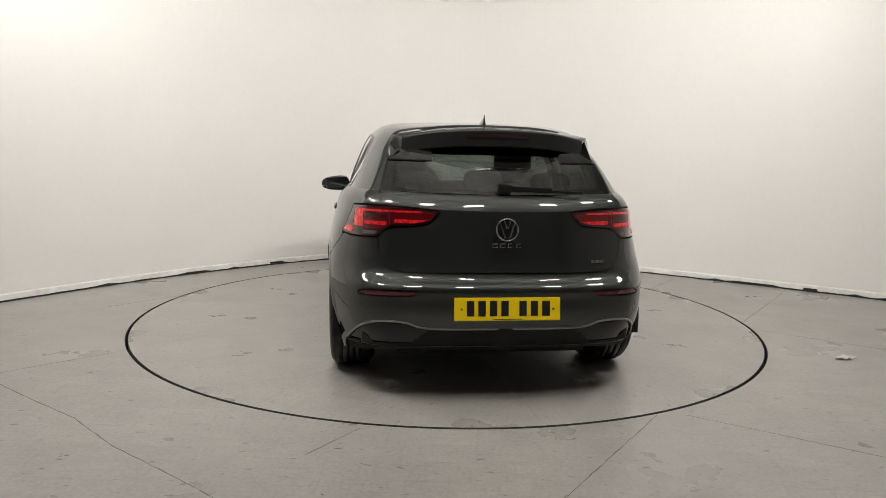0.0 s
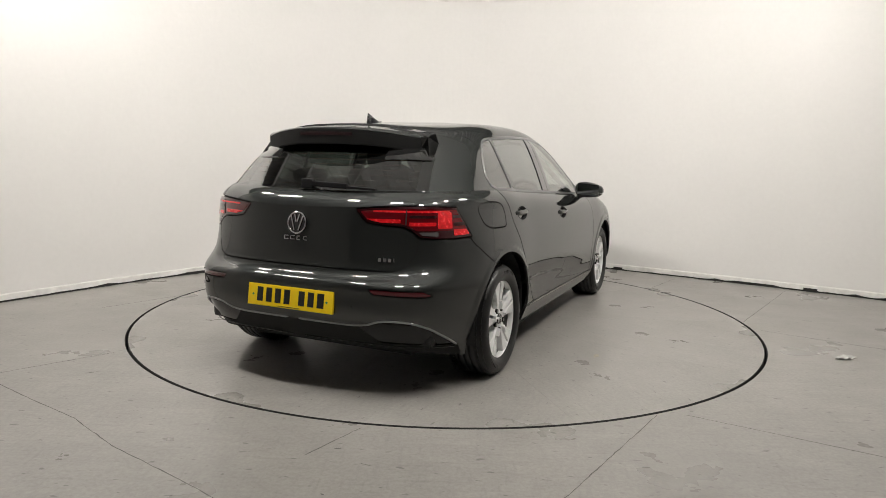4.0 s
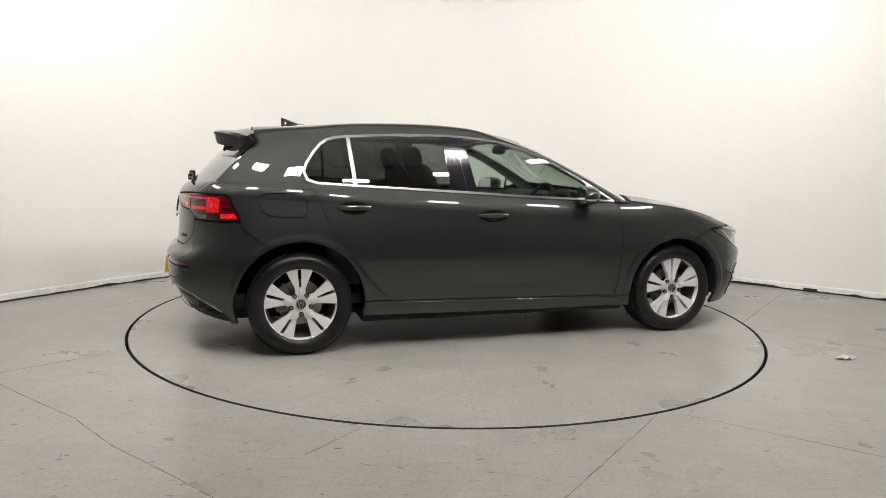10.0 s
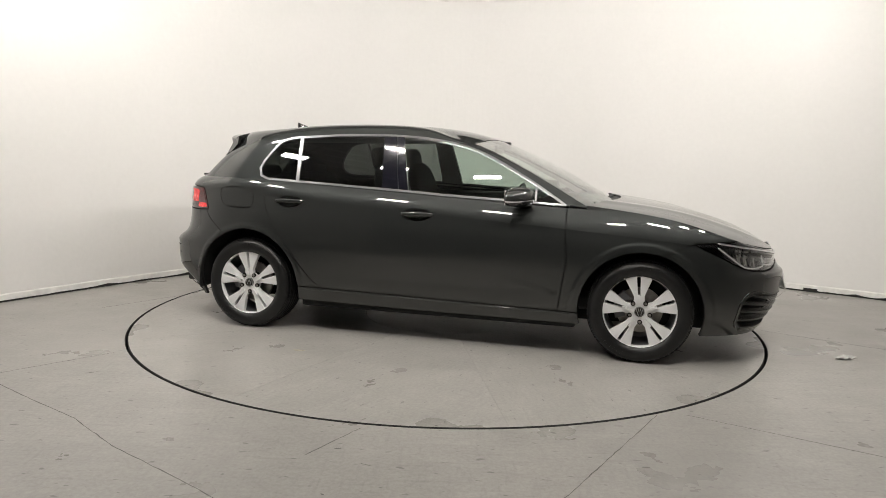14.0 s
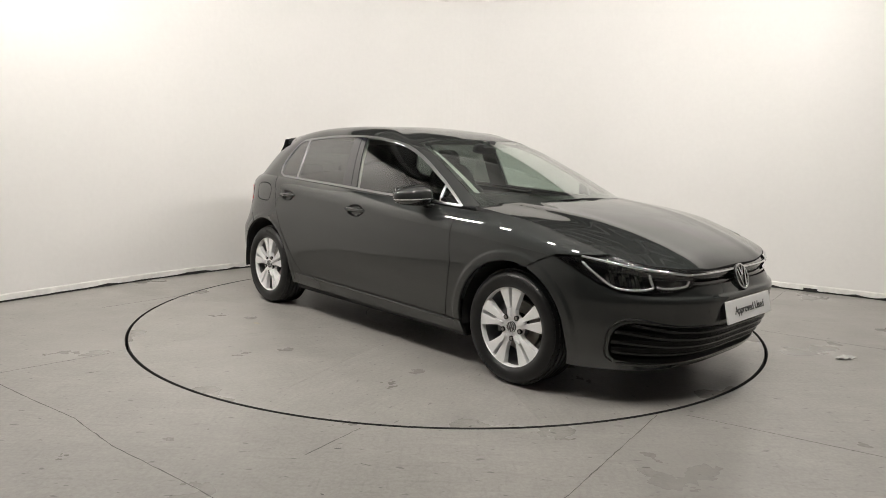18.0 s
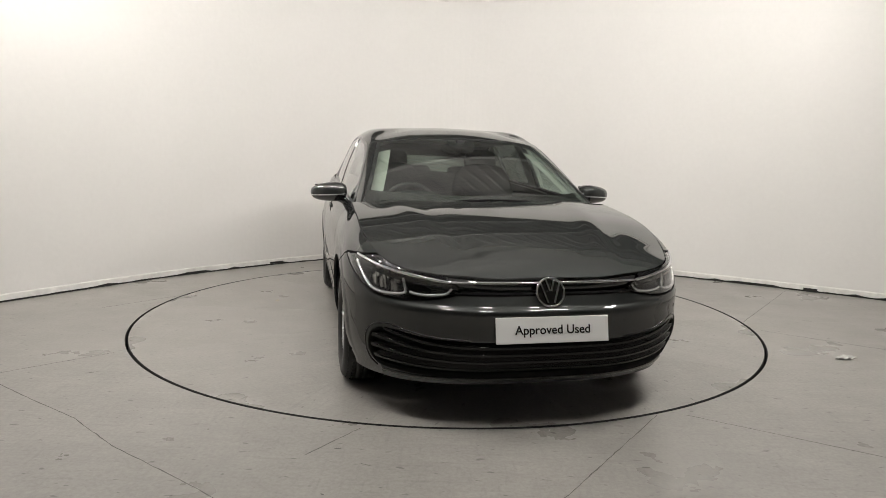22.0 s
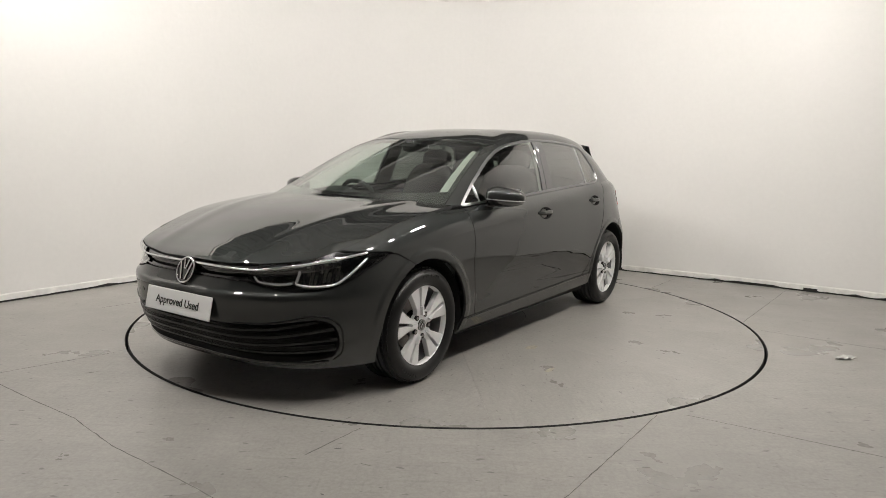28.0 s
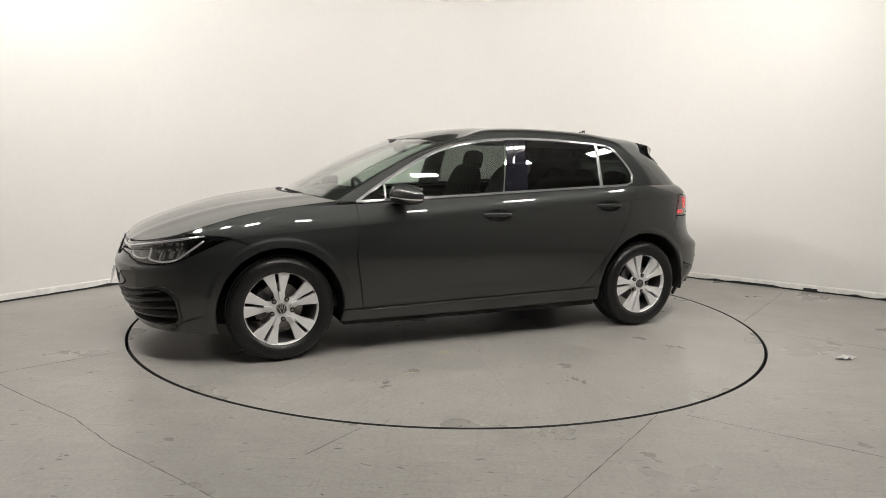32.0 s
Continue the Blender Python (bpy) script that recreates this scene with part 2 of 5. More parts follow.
# a torn scrap of clear-white film on the floor
bm = bmesh.new()
grid = [[bm.verts.new((u * .085 * (1 - .35 * abs(v)) + .02 * v, v * .045 * (1 - .5 * abs(u)), .003 + .012 * abs(math.sin(3.1 * u + 2.3 * v)) * (1 - u * u * .6))) for u in np.linspace(-1, 1, 9)] for v in np.linspace(-1, 1, 6)]
for a, c in zip(grid, grid[1:]):
    for k in range(8):
        bm.faces.new((a[k], a[k + 1], c[k + 1], c[k]))
scrap = tagged(link_bm("paper_scrap", bm, M_PAPER), "crumpled white paper scrap lying on the concrete floor", "paper")
scrap.matrix_world = pose(2.535, -1.0, 0.0, 0, 0, 8)

# turntable disc: ten concrete-painted sectors round a middle plate, turning with the car
turntable = tagged(new("turntable"), "round grey turntable of ten sectors, flush with the floor", "turntable")
SECTOR = radians(36)
bm = bmesh.new()
top_r = [0.62, 1.1, 1.65, RING - 0.010]
seg = 16
da = 0.0006
rows = []
for r, z in [(0.62, -0.02)] + [(r, 0.0) for r in top_r] + [(RING - 0.006, -0.005), (RING - 0.006, -0.12)]:
    rows.append([bm.verts.new((r * math.cos(t), r * math.sin(t), z)) for t in np.linspace(da / r * .8, SECTOR - da / r * .8, seg + 1)])
for a, c in zip(rows, rows[1:]):
    for k in range(seg):
        bm.faces.new((a[k], c[k], c[k + 1], a[k + 1]))
for k in (0, seg):
    for a, c in zip(rows[1:], rows[2:5]):
        p, q = a[k], c[k]
        bm.faces.new((p, q, bm.verts.new(q.co - Vector((0, 0, .003))), bm.verts.new(p.co - Vector((0, 0, .003)))))
# outer rim of the sectors takes the same near-black gap shade
for f in bm.faces:
    if min(v.co.z for v in f.verts) < -0.004:
        f.material_index = 1
sector = part("sector", bm, [M_FLOOR, M_DARK], turntable)
sector.rotation_euler.z = radians(-32)
for k in range(1, 10):
    o = new("sector", sector.data)
    o.parent = turntable
    o.rotation_euler.z = radians(-32 + 36 * k)
bm = bmesh.new()
bmesh.ops.create_cone(bm, cap_ends=True, segments=64, radius1=.618, radius2=.618, depth=.1, matrix=Matrix.Translation((0, 0, -.05)))
part("middle_plate", bm, M_FLOOR, turntable)
bm = bmesh.new()
bmesh.ops.create_cone(bm, cap_ends=True, segments=64, radius1=RING - .03, radius2=RING - .03, depth=.06, matrix=Matrix.Translation((0, 0, -.052)))
part("carrier", bm, M_DARK, turntable)
for x, y, ln, wd in ((.45, .98, .075, .035), (.80, 1.28, .06, .02), (-.6, -1.3, .05, .02)):
    bm = bmesh.new()
    n = 22
    rng = random.Random(int(x * 100))
    vs = [bm.verts.new((x + ln * math.cos(2 * math.pi * q / n) * rng.uniform(.6, 1.1), y + wd * math.sin(2 * math.pi * q / n) * rng.uniform(.5, 1.1), 0.0012)) for q in range(n)]
    bm.faces.new(vs)
    part("worn_patch", bm, M_PATCH, turntable, "pale worn patch in the paint")

# hall above and behind; its walls are unseen, added to close the room
bm = bmesh.new()
for x0, x1, y0, y1 in ((-8, -7.9, -11, 8), (7.9, 8, -11, 8), (-8, 8, 7.9, 8), (-8, 8, -11, -10.9)):
    box(bm, x0, x1, y0, y1, 0, 5.4)
tagged(link_bm("wall_hall", bm, M_HALL), "plain dark grey hall walls beyond the studio, unseen and added", "wall", kind="structure")
bm = bmesh.new()
box(bm, -8, 8, -11, 8, -0.36, -0.31)
tagged(link_bm("ground", bm, M_DARK), "dark ground slab under the floor", "ground", kind="structure")
bm = bmesh.new()
x = -14.0
prof = []
while x < 14.0:
    prof += [(x, 5.27), (x + 0.22, 5.27), (x + 0.26, 5.24), (x + 0.34, 5.24)]
    x += 0.38
for (xa, za), (xb, zb) in zip(prof, prof[1:]):
    vs = [bm.verts.new(c) for c in ((xa, -14, za), (xb, -14, zb), (xb, 14, zb), (xa, 14, za))]
    bm.faces.new(vs)
for y in np.arange(-13, 14, 1.9):
    box(bm, -14, 14, y - 0.03, y + 0.03, 5.06, 5.22)
bmesh.ops.rotate(bm, verts=bm.verts, cent=(0, 0, 0), matrix=Matrix.Rotation(radians(34), 3, "Z"))
tagged(link_bm("ceiling", bm, M_ROOF), "grey corrugated hall roof on dark purlins", "ceiling", kind="structure")

# lamps: panels hung round the front of the studio, above the wall's edge
LAMPS = [(-3.05, -.45), (-2.85, -1.35), (-1.7, -2.2), (-.6, -2.85), (.63, -3.25), (1.6, -2.4), (2.42, -1.25), (3.2, -.2)]
for lx, ly in LAMPS:
    c = Vector((lx, ly, 3.45))
    lamp = tagged(new("studio_lamp"), "white rectangular panel lamp hung above the studio, lit", "lamp", "studio lamps")
    lamp.matrix_world = look(c, (c.x * -0.2, 1.3, 1.05))
    bm = bmesh.new()
    box(bm, -0.20, 0.20, -0.09, 0.09, 0.004, 0.06, 0.01)
    part("housing", bm, M_LAMPBOX, lamp)
    bm = bmesh.new()
    box(bm, -0.18, 0.18, -0.07, 0.07, -0.004, 0.003)
    part("diffuser", bm, M_LAMP, lamp)
    bm = bmesh.new()
    inv = lamp.matrix_world.inverted()
    top = inv @ Vector((c.x, c.y, 5.2))
    bot = Vector((0, 0, 0.055))
    d = (top - bot)
    bmesh.ops.create_cone(bm, segments=6, radius1=0.008, radius2=0.008, depth=d.length, matrix=Matrix.Translation((top + bot) / 2) @ d.to_track_quat("Z", "Y").to_matrix().to_4x4())
    part("hanger", bm, M_STEEL, lamp)
# ---------------------------------------------------------------- car: materials
def car_paint():
    m = bpy.data.materials.new("dark_grey_car_paint")
    m.use_nodes = True
    nt = m.node_tree
    b = nt.nodes["Principled BSDF"]
    b.inputs["Base Color"].default_value = (0.036, 0.0386, 0.0378, 1)
    b.inputs["Metallic"].default_value = 0.82
    b.inputs["Specular IOR Level"].default_value = 0.0
    b.inputs["Specular Tint"].default_value = (0.10, 0.105, 0.105, 1)
    b.inputs["Roughness"].default_value = 0.52
    b.inputs["Coat Weight"].default_value = 1.0
    b.inputs["Coat IOR"].default_value = 1.68
    b.inputs["Coat Roughness"].default_value = 0.018
    tc = nt.nodes.new("ShaderNodeTexCoord")
    n = nt.nodes.new("ShaderNodeTexNoise")
    n.inputs["Scale"].default_value, n.inputs["Detail"].default_value = 3.0, 5.0
    nt.links.new(tc.outputs["Object"], n.inputs["Vector"])
    r = nt.nodes.new("ShaderNodeMapRange")
    r.inputs["To Min"].default_value, r.inputs["To Max"].default_value = 0.003, 0.014
    r.inputs["From Min"].default_value, r.inputs["From Max"].default_value = 0.35, 0.75
    nt.links.new(n.outputs["Fac"], r.inputs["Value"])
    nt.links.new(r.outputs[0], b.inputs["Coat Roughness"])
    return m


def thin_glass(name, tint, gloss=0.077):
    """A single sheet: tinted see-through with a mirror-like gloss that grows at grazing angles."""
    m = bpy.data.materials.new(name)
    m.use_nodes = True
    nt = m.node_tree
    nt.nodes.clear()
    out = nt.nodes.new("ShaderNodeOutputMaterial")
    mix = nt.nodes.new("ShaderNodeMixShader")
    tr = nt.nodes.new("ShaderNodeBsdfTransparent")
    tr.inputs["Color"].default_value = (*tint, 1)
    gl = nt.nodes.new("ShaderNodeBsdfGlossy")
    gl.inputs["Roughness"].default_value = 0.01
    gl.inputs["Color"].default_value = (1, 1, 1, 1)
    # both faces of the sheet: gloss 8 % head-on, rising to all at a grazing angle, the same from both faces
    lw = nt.nodes.new("ShaderNodeLayerWeight")
    lw.inputs["Blend"].default_value = 0.5
    pw = nt.nodes.new("ShaderNodeMath")
    pw.operation = "POWER"
    pw.inputs[1].default_value = 3.4
    nt.links.new(lw.outputs["Facing"], pw.inputs[0])
    mr = nt.nodes.new("ShaderNodeMapRange")
    mr.inputs["To Min"].default_value, mr.inputs["To Max"].default_value = gloss, 1.0
    nt.links.new(pw.outputs[0], mr.inputs["Value"])
    nt.links.new(mr.outputs[0], mix.inputs[0])
    nt.links.new(tr.outputs[0], mix.inputs[1])
    nt.links.new(gl.outputs[0], mix.inputs[2])
    nt.links.new(mix.outputs[0], out.inputs["Surface"])
    return m


M_PAINT = car_paint()
M_GLOSS = material("gloss_black_trim", (0.006, 0.006, 0.007), 0.15, coat=1.0)
M_PILLAR = material("gloss_black_pillar_film", (0.007, 0.007, 0.012), 0.12, coat=1.0)
M_PLASTIC = material("black_grained_plastic", (0.010, 0.010, 0.011), 0.5, spec=0.2, grain=0.15, grain_scale=120, bump=0.0004, bump_scale=500)
M_UNDER = material("black_underbody_and_recesses", (0.008, 0.008, 0.008), 0.8, grain=0.2, grain_scale=20)
M_CHROME = material("chrome_trim", (0.75, 0.76, 0.78), 0.10, metal=1.0)
M_SATIN = material("satin_aluminium_trim", (0.30, 0.302, 0.305), 0.32, metal=1.0)
M_ALLOY = material("silver_alloy", (0.83, 0.83, 0.83), 0.36, metal=0.2, coat=0.5, grain=0.05, grain_scale=8, coat_rough=0.08)
# alloy again, its colour darkened for the shade inside the rim
M_ALLOY_IN = material("shaded_alloy_barrel", (0.20, 0.20, 0.205), 0.5, metal=0.6, grain=0.2, grain_scale=14)
M_TYRE = material("black_tyre_rubber", (0.009, 0.009, 0.009), 0.42, spec=0.4, grain=0.2, grain_scale=30, stain=0.2, stain_scale=7, bump=0.0004, bump_scale=160)
M_DISC = material("worn_brake_disc", (0.32, 0.30, 0.28), 0.4, metal=0.9, grain=0.15, grain_scale=40)
M_GLASS = thin_glass("clear_green_glass", (0.66, 0.74, 0.69))
M_TINT = thin_glass("dark_privacy_glass", (0.20, 0.215, 0.205))
M_REARGLASS = thin_glass("dark_rear_glass", (0.21, 0.24, 0.22))
M_LENS = thin_glass("clear_lamp_lens", (0.93, 0.94, 0.94))
M_REDLENS = material("red_lamp_lens", (0.11, 0.003, 0.006), 0.12, coat=1.0)
M_REDBRIGHT = material("bright_red_reflector", (0.78, 0.014, 0.02), 0.25, coat=1.0, grain=0.25, grain_scale=60)
M_REDDARK = material("dark_red_lens", (0.03, 0.003, 0.005), 0.12, coat=1.0)
M_SMOKE = material("smoked_grey_lens", (0.10, 0.095, 0.095), 0.15, coat=1.0)
M_LAMPIN = material("dark_lamp_insert", (0.03, 0.03, 0.033), 0.25, metal=0.4)
M_REFLECT = material("lamp_reflector", (0.88, 0.88, 0.90), 0.22, metal=0.8, coat=0.6)
M_REARRED = material("deep_red_reflector", (0.09, 0.006, 0.012), 0.2, coat=1.0)
M_HIGHBRAKE = material("unlit_dark_red_lens", (0.022, 0.003, 0.006), 0.2, coat=0.6)
M_BLACK = material("polished_black_plastic", (0.004, 0.004, 0.004), 0.08, spec=0.3, grain=0.1, grain_scale=20)
M_SLAT = material("satin_black_slat", (0.007, 0.007, 0.008), 0.25, spec=0.4)
M_FACET = material("mirror_lamp_facet", (0.42, 0.415, 0.40), 0.2, metal=1.0)
M_SEAT = material("black_seat_cloth", (0.045, 0.044, 0.044), 0.9, stain=0.15, stain_scale=6)
M_DASH = material("black_dashboard", (0.022, 0.022, 0.023), 0.55, grain=0.15, grain_scale=150)
M_LINER = material("light_grey_headlining", (0.50, 0.49, 0.46), 0.9, grain=0.05, grain_scale=120)
M_PLATE_Y = material("yellow_plate", (0.95, 0.66, 0.006), 0.35, coat=0.4)
M_PLATE_W = material("white_plate", (0.93, 0.93, 0.92), 0.35, coat=0.4)
M_INK = material("black_ink", (0.01, 0.01, 0.01), 0.45)
M_FRIT = material("black_glass_border", (0.004, 0.004, 0.004), 0.06, coat=1.0)

# ---------------------------------------------------------------- car: base surfaces
# x forward, y left, z up, origin on the ground midway between the axles
AXLE_F, AXLE_R, HUB_Z, HUB_Y = 1.309, -1.309, 0.308, 0.836
TYRE_R, RIM_R = 0.314, 0.222


def hood_height(x, y):
    """The bonnet as a height over its plan."""
    zc = curve_at([0.85, 1.0, 1.15, 1.35, 1.6, 1.8, 1.95, 2.05, 2.12, 2.2],
                  [0.985, 0.972, 0.955, 0.929, 0.886, 0.834, 0.778, 0.727, 0.676, 0.58], np.asarray(x, float).ravel()).reshape(np.shape(x))
    a = np.abs(y)
    ridge = 0.010 * np.exp(-((a - (0.36 + 0.16 * (2.1 - np.asarray(x)))) / 0.07) ** 2)
    corner = 0.033 * (a / 0.7) ** 1.5 * np.exp(-((np.asarray(x) - 1.87) / 0.27) ** 2)
    return zc - 0.041 * (a / 0.78) ** 2.6 + ridge * 0.55 - corner


def hz(x, y):
    return float(hood_height(np.array([x]), np.array([y]))[0])


# plan of the main lines from the nose round the flank to the tail
SILL = [(2.08, 0, .185), (2.05, .40, .185), (1.92, .655, .185), (1.71, .795, .185), (1.31, .835, .20), (.85, .84, .208), (0, .842, .212),
        (-.75, .842, .222), (-1.31, .835, .225), (-1.68, .79, .195), (-1.89, .62, .225), (-1.985, .40, .25), (-2.005, 0, .25)]
LOW = [(2.165, 0, .33), (2.137, .40, .33), (1.975, .69, .33), (1.78, .828, .33), (1.31, .882, .33), (.85, .872, .33), (0, .866, .33),
       (-.75, .870, .34), (-1.31, .880, .35), (-1.70, .828, .35), (-1.975, .665, .38), (-2.066, .40, .40), (-2.084, 0, .40)]
WAIST = [(2.1965, 0, .528), (2.1655, .40, .528), (1.9975, .69, .534), (1.785, .836, .535), (1.31, .888, .545), (.85, .884, .55), (0, .884, .56),
         (-.75, .884, .57), (-1.31, .888, .58), (-1.71, .838, .57), (-1.995, .672, .57), (-2.080, .40, .575), (-2.097, 0, .575)]
KEEL = [(2.191, 0, .492), (2.160, .40, .492), (1.993, .69, .497), (1.785, .836, .50), (1.31, .888, .505), (.85, .8825, .508), (0, .881, .515),
        (-.75, .882, .52), (-1.31, .888, .53), (-1.71, .838, .528), (-1.994, .672, .53), (-2.079, .40, .535), (-2.096, 0, .535)]
UPPER = [(2.171, 0, .566), (2.140, .40, .566), (1.976, .69, .580), (1.775, .833, .62), (1.31, .885, .66), (.85, .883, .68), (0, .880, .70),
         (-.75, .876, .72), (-1.31, .874, .73), (-1.68, .812, .715), (-1.91, .66, .665), (-2.014, .40, .648), (-2.041, 0, .643)]
CREASE = [(2.138, 0, .625), (2.104, .40, .63), (1.955, .69, .665), (1.745, .822, .71), (1.31, .870, .757), (.85, .868, .792), (0, .860, .846),
          (-.75, .848, .895), (-1.31, .826, .93), (-1.665, .757, .945), (-1.87, .655, .955), (-1.985, .40, .955), (-2.018, 0, .948)]
EDGE_F = [(2.118, 0), (2.092, .415), (1.955, .675), (1.715, .762), (1.31, .790)]
BELT_R = [(.88, .790, .912), (0, .798, .955), (-.75, .782, 1.0), (-1.31, .774, 1.03), (-1.62, .706, 1.035), (-1.805, .60, 1.035), (-1.90, .37, 1.032), (-1.945, 0, 1.027)]
BELT = [(x, y, hz(x, y)) for x, y in EDGE_F] + BELT_R


def smooth_along(p, rounds, mirror=True):
    """Fair the rows of a grid along their length; the ends lie on the centre plane."""
    flip = np.array([1.0, -1.0, 1.0])
    for _ in range(rounds):
        a = np.concatenate([p[:, 1:2] * flip, p[:, :-1]], 1)
        c = np.concatenate([p[:, 1:], p[:, -2:-1] * flip], 1)
        p = p + 0.25 * (a + c - 2 * p)
    return p


def resample(lines, n):
    """Rows of n points on each line, all with one set of knots, ends level with the centre plane."""
    L = np.array(lines, float)
    d = np.linalg.norm(np.diff(L, axis=1), axis=2).mean(0)
    k = np.concatenate([[0], np.cumsum(d)])
    flip = np.array([1.0, -1.0, 1.0])
    q = np.linspace(0, k[-1], n)
    rows = []
    for l in L:
        l2 = np.concatenate([[l[1] * flip], l, [l[-2] * flip]])
        k2 = np.concatenate([[-k[1]], k, [2 * k[-1] - k[-2]]])
        rows.append(curve_at(k2, l2, q))
    return np.array(rows), q


def normals_of(p):
    du = np.gradient(p, axis=1)
    dv = np.gradient(p, axis=0)
    n = np.cross(du, dv)
    ln = np.linalg.norm(n, axis=2, keepdims=True)
    n = n / np.maximum(ln, 1e-12)
    n[:, 0, 1] = 0
    n[:, -1, 1] = 0
    return n / np.maximum(np.linalg.norm(n, axis=2, keepdims=True), 1e-12)


class Surface:
    def __init__(self, p, n=None, arc=None, crease=None):
        """crease: the row after which the surface breaks; that row stands twice."""
        self.crease = crease
        given = n is not None and crease is None
        if crease is not None:
            n = np.concatenate([normals_of(p[:crease]), normals_of(p[crease - 1:])])
            p = np.concatenate([p[:crease], p[crease - 1:]])
        self.p = p
        self.n = normals_of(p) if n is None else n
        if not given and np.sum(self.n[p.shape[0] // 2, p.shape[1] // 2] * np.array([0, 1, 0.3])) < 0:
            self.n = -self.n
        self.arc = arc


def make_body():
    low, q = resample([SILL, LOW, KEEL, WAIST, UPPER, CREASE, BELT], 520)
    low = smooth_along(low, 60)
    d = np.linalg.norm(np.diff(low, axis=0), axis=2).mean(1)
    k = np.concatenate([[0], np.cumsum(d)])
    nl, nu = 56, 14
    P = np.empty((nl + nu, low.shape[1], 3))
    for j in range(low.shape[1]):
        P[:nl, j] = curve_at(k[:6], low[:6, j], np.linspace(0, k[5], nl))
        a, c = low[5, j], low[6, j]
        u = np.linspace(0, 1, nu + 1)[1:, None]
        bulge = 0.012 * (4 * u * (1 - u))
        flat = (c - a) * u + a
        nn = np.cross(low[5, min(j + 1, low.shape[1] - 1)] - low[5, max(j - 1, 0)], c - a)
        nn /= np.linalg.norm(nn)
        P[nl:, j] = flat + nn * bulge * (1 if nn[2] > -0.5 else -1)
    # flared lips round the wheel openings
    x, z = P[..., 0], P[..., 2]
    for ax in (AXLE_F, AXLE_R):
        r = np.hypot(x - ax, z - HUB_Z)
        w = np.clip((0.428 - r) / 0.022, 0, 1)
        w = w * w * (3 - 2 * w) * np.clip((P[..., 1] - 0.6) / 0.15, 0, 1)
        P[..., 1] += 0.005 * w * np.clip((z - 0.2) / 0.15, 0, 1)
    # scalloped lower doors
    w = np.clip(1 - np.abs((z - 0.40) / 0.10), 0, 1) * np.clip(1 - np.abs(x) / 0.85, 0, 1) ** 0.5 * (P[..., 1] > 0.7)
    P[..., 1] -= 0.006 * w
    return Surface(P, arc=q, crease=nl)


def make_cabin():
    base = [(1.105, 0, .945), (1.08, .40, .945), (.965, .735, .925), (.52, .786, .930), (-.05, .795, .955), (-.6, .785, .988), (-1.15, .772, 1.017),
            (-1.59, .712, 1.033), (-1.80, .60, 1.033), (-1.895, .37, 1.030), (-1.942, 0, 1.025)]
    mid = [(.700, 0, 1.165), (.678, .36, 1.160), (.618, .640, 1.118), (.32, .715, 1.14), (-.05, .722, 1.165), (-.6, .715, 1.178), (-1.12, .692, 1.185),
           (-1.44, .650, 1.185), (-1.675, .556, 1.175), (-1.77, .34, 1.17), (-1.815, 0, 1.165)]
    top = [(.262, 0, 1.346), (.252, .34, 1.338), (.208, .575, 1.298), (.04, .622, 1.320), (-.17, .632, 1.340), (-.6, .632, 1.347), (-1.05, .616, 1.333),
           (-1.32, .588, 1.305), (-1.555, .505, 1.283), (-1.665, .32, 1.285), (-1.71, 0, 1.285)]
    rim = [(.12, 0, 1.383), (.10, .34, 1.372), (.06, .530, 1.343), (-.05, .565, 1.373), (-.22, .578, 1.390), (-.6, .578, 1.397), (-1.02, .565, 1.384),
           (-1.29, .538, 1.358), (-1.52, .458, 1.345), (-1.635, .30, 1.350), (-1.67, 0, 1.355)]
    roof = [(-.13, 0, 1.419), (-.14, .20, 1.416), (-.17, .33, 1.409), (-.25, .365, 1.416), (-.35, .375, 1.422), (-.6, .375, 1.427), (-.93, .36, 1.417),
            (-1.12, .33, 1.404), (-1.28, .28, 1.393), (-1.36, .18, 1.393), (-1.375, 0, 1.394)]
    ridge = [(x, 0, z) for x, z in ((-.40, 1.435), (-.42, 1.435), (-.45, 1.435), (-.5, 1.436), (-.55, 1.436), (-.64, 1.436), (-.74, 1.434), (-.84, 1.431), (-.92, 1.427), (-.97, 1.424), (-1.0, 1.422))]
    low, q = resample([base, mid, top, rim, roof, ridge], 440)
    low = smooth_along(low, 45)
    d = np.linalg.norm(np.diff(low, axis=0), axis=2).mean(1) ** 0.85
    k = np.concatenate([[0], np.cumsum(d)])
    P = np.empty((92, low.shape[1], 3))
    qs = np.linspace(0, k[-1], 92)
    for j in range(low.shape[1]):
        P[:, j] = curve_at(k, low[:, j], qs)
    for _ in range(25):
        P[1:-1] += 0.2 * (P[2:] + P[:-2] - 2 * P[1:-1])
    P = smooth_along(P, 10)
    return Surface(P, arc=q)


def make_hood():
    xs = np.linspace(2.16, 0.86, 131)
    ys = np.linspace(0, 0.86, 80)
    X, Y = np.meshgrid(xs, ys, indexing="ij")
    P = np.stack([X, Y, hood_height(X, Y)], 2)
    e = 1e-3
    n = np.stack([-(hood_height(X + e, Y) - hood_height(X - e, Y)) / (2 * e), -(hood_height(X, Y + e) - hood_height(X, np.maximum(Y - e, 0))) / (2 * e), np.ones_like(X)], 2)
    n[:, 0, 1] = 0
    return Surface(P, n / np.linalg.norm(n, axis=2, keepdims=True))


BODY, CABIN, HOOD = make_body(), make_cabin(), make_hood()


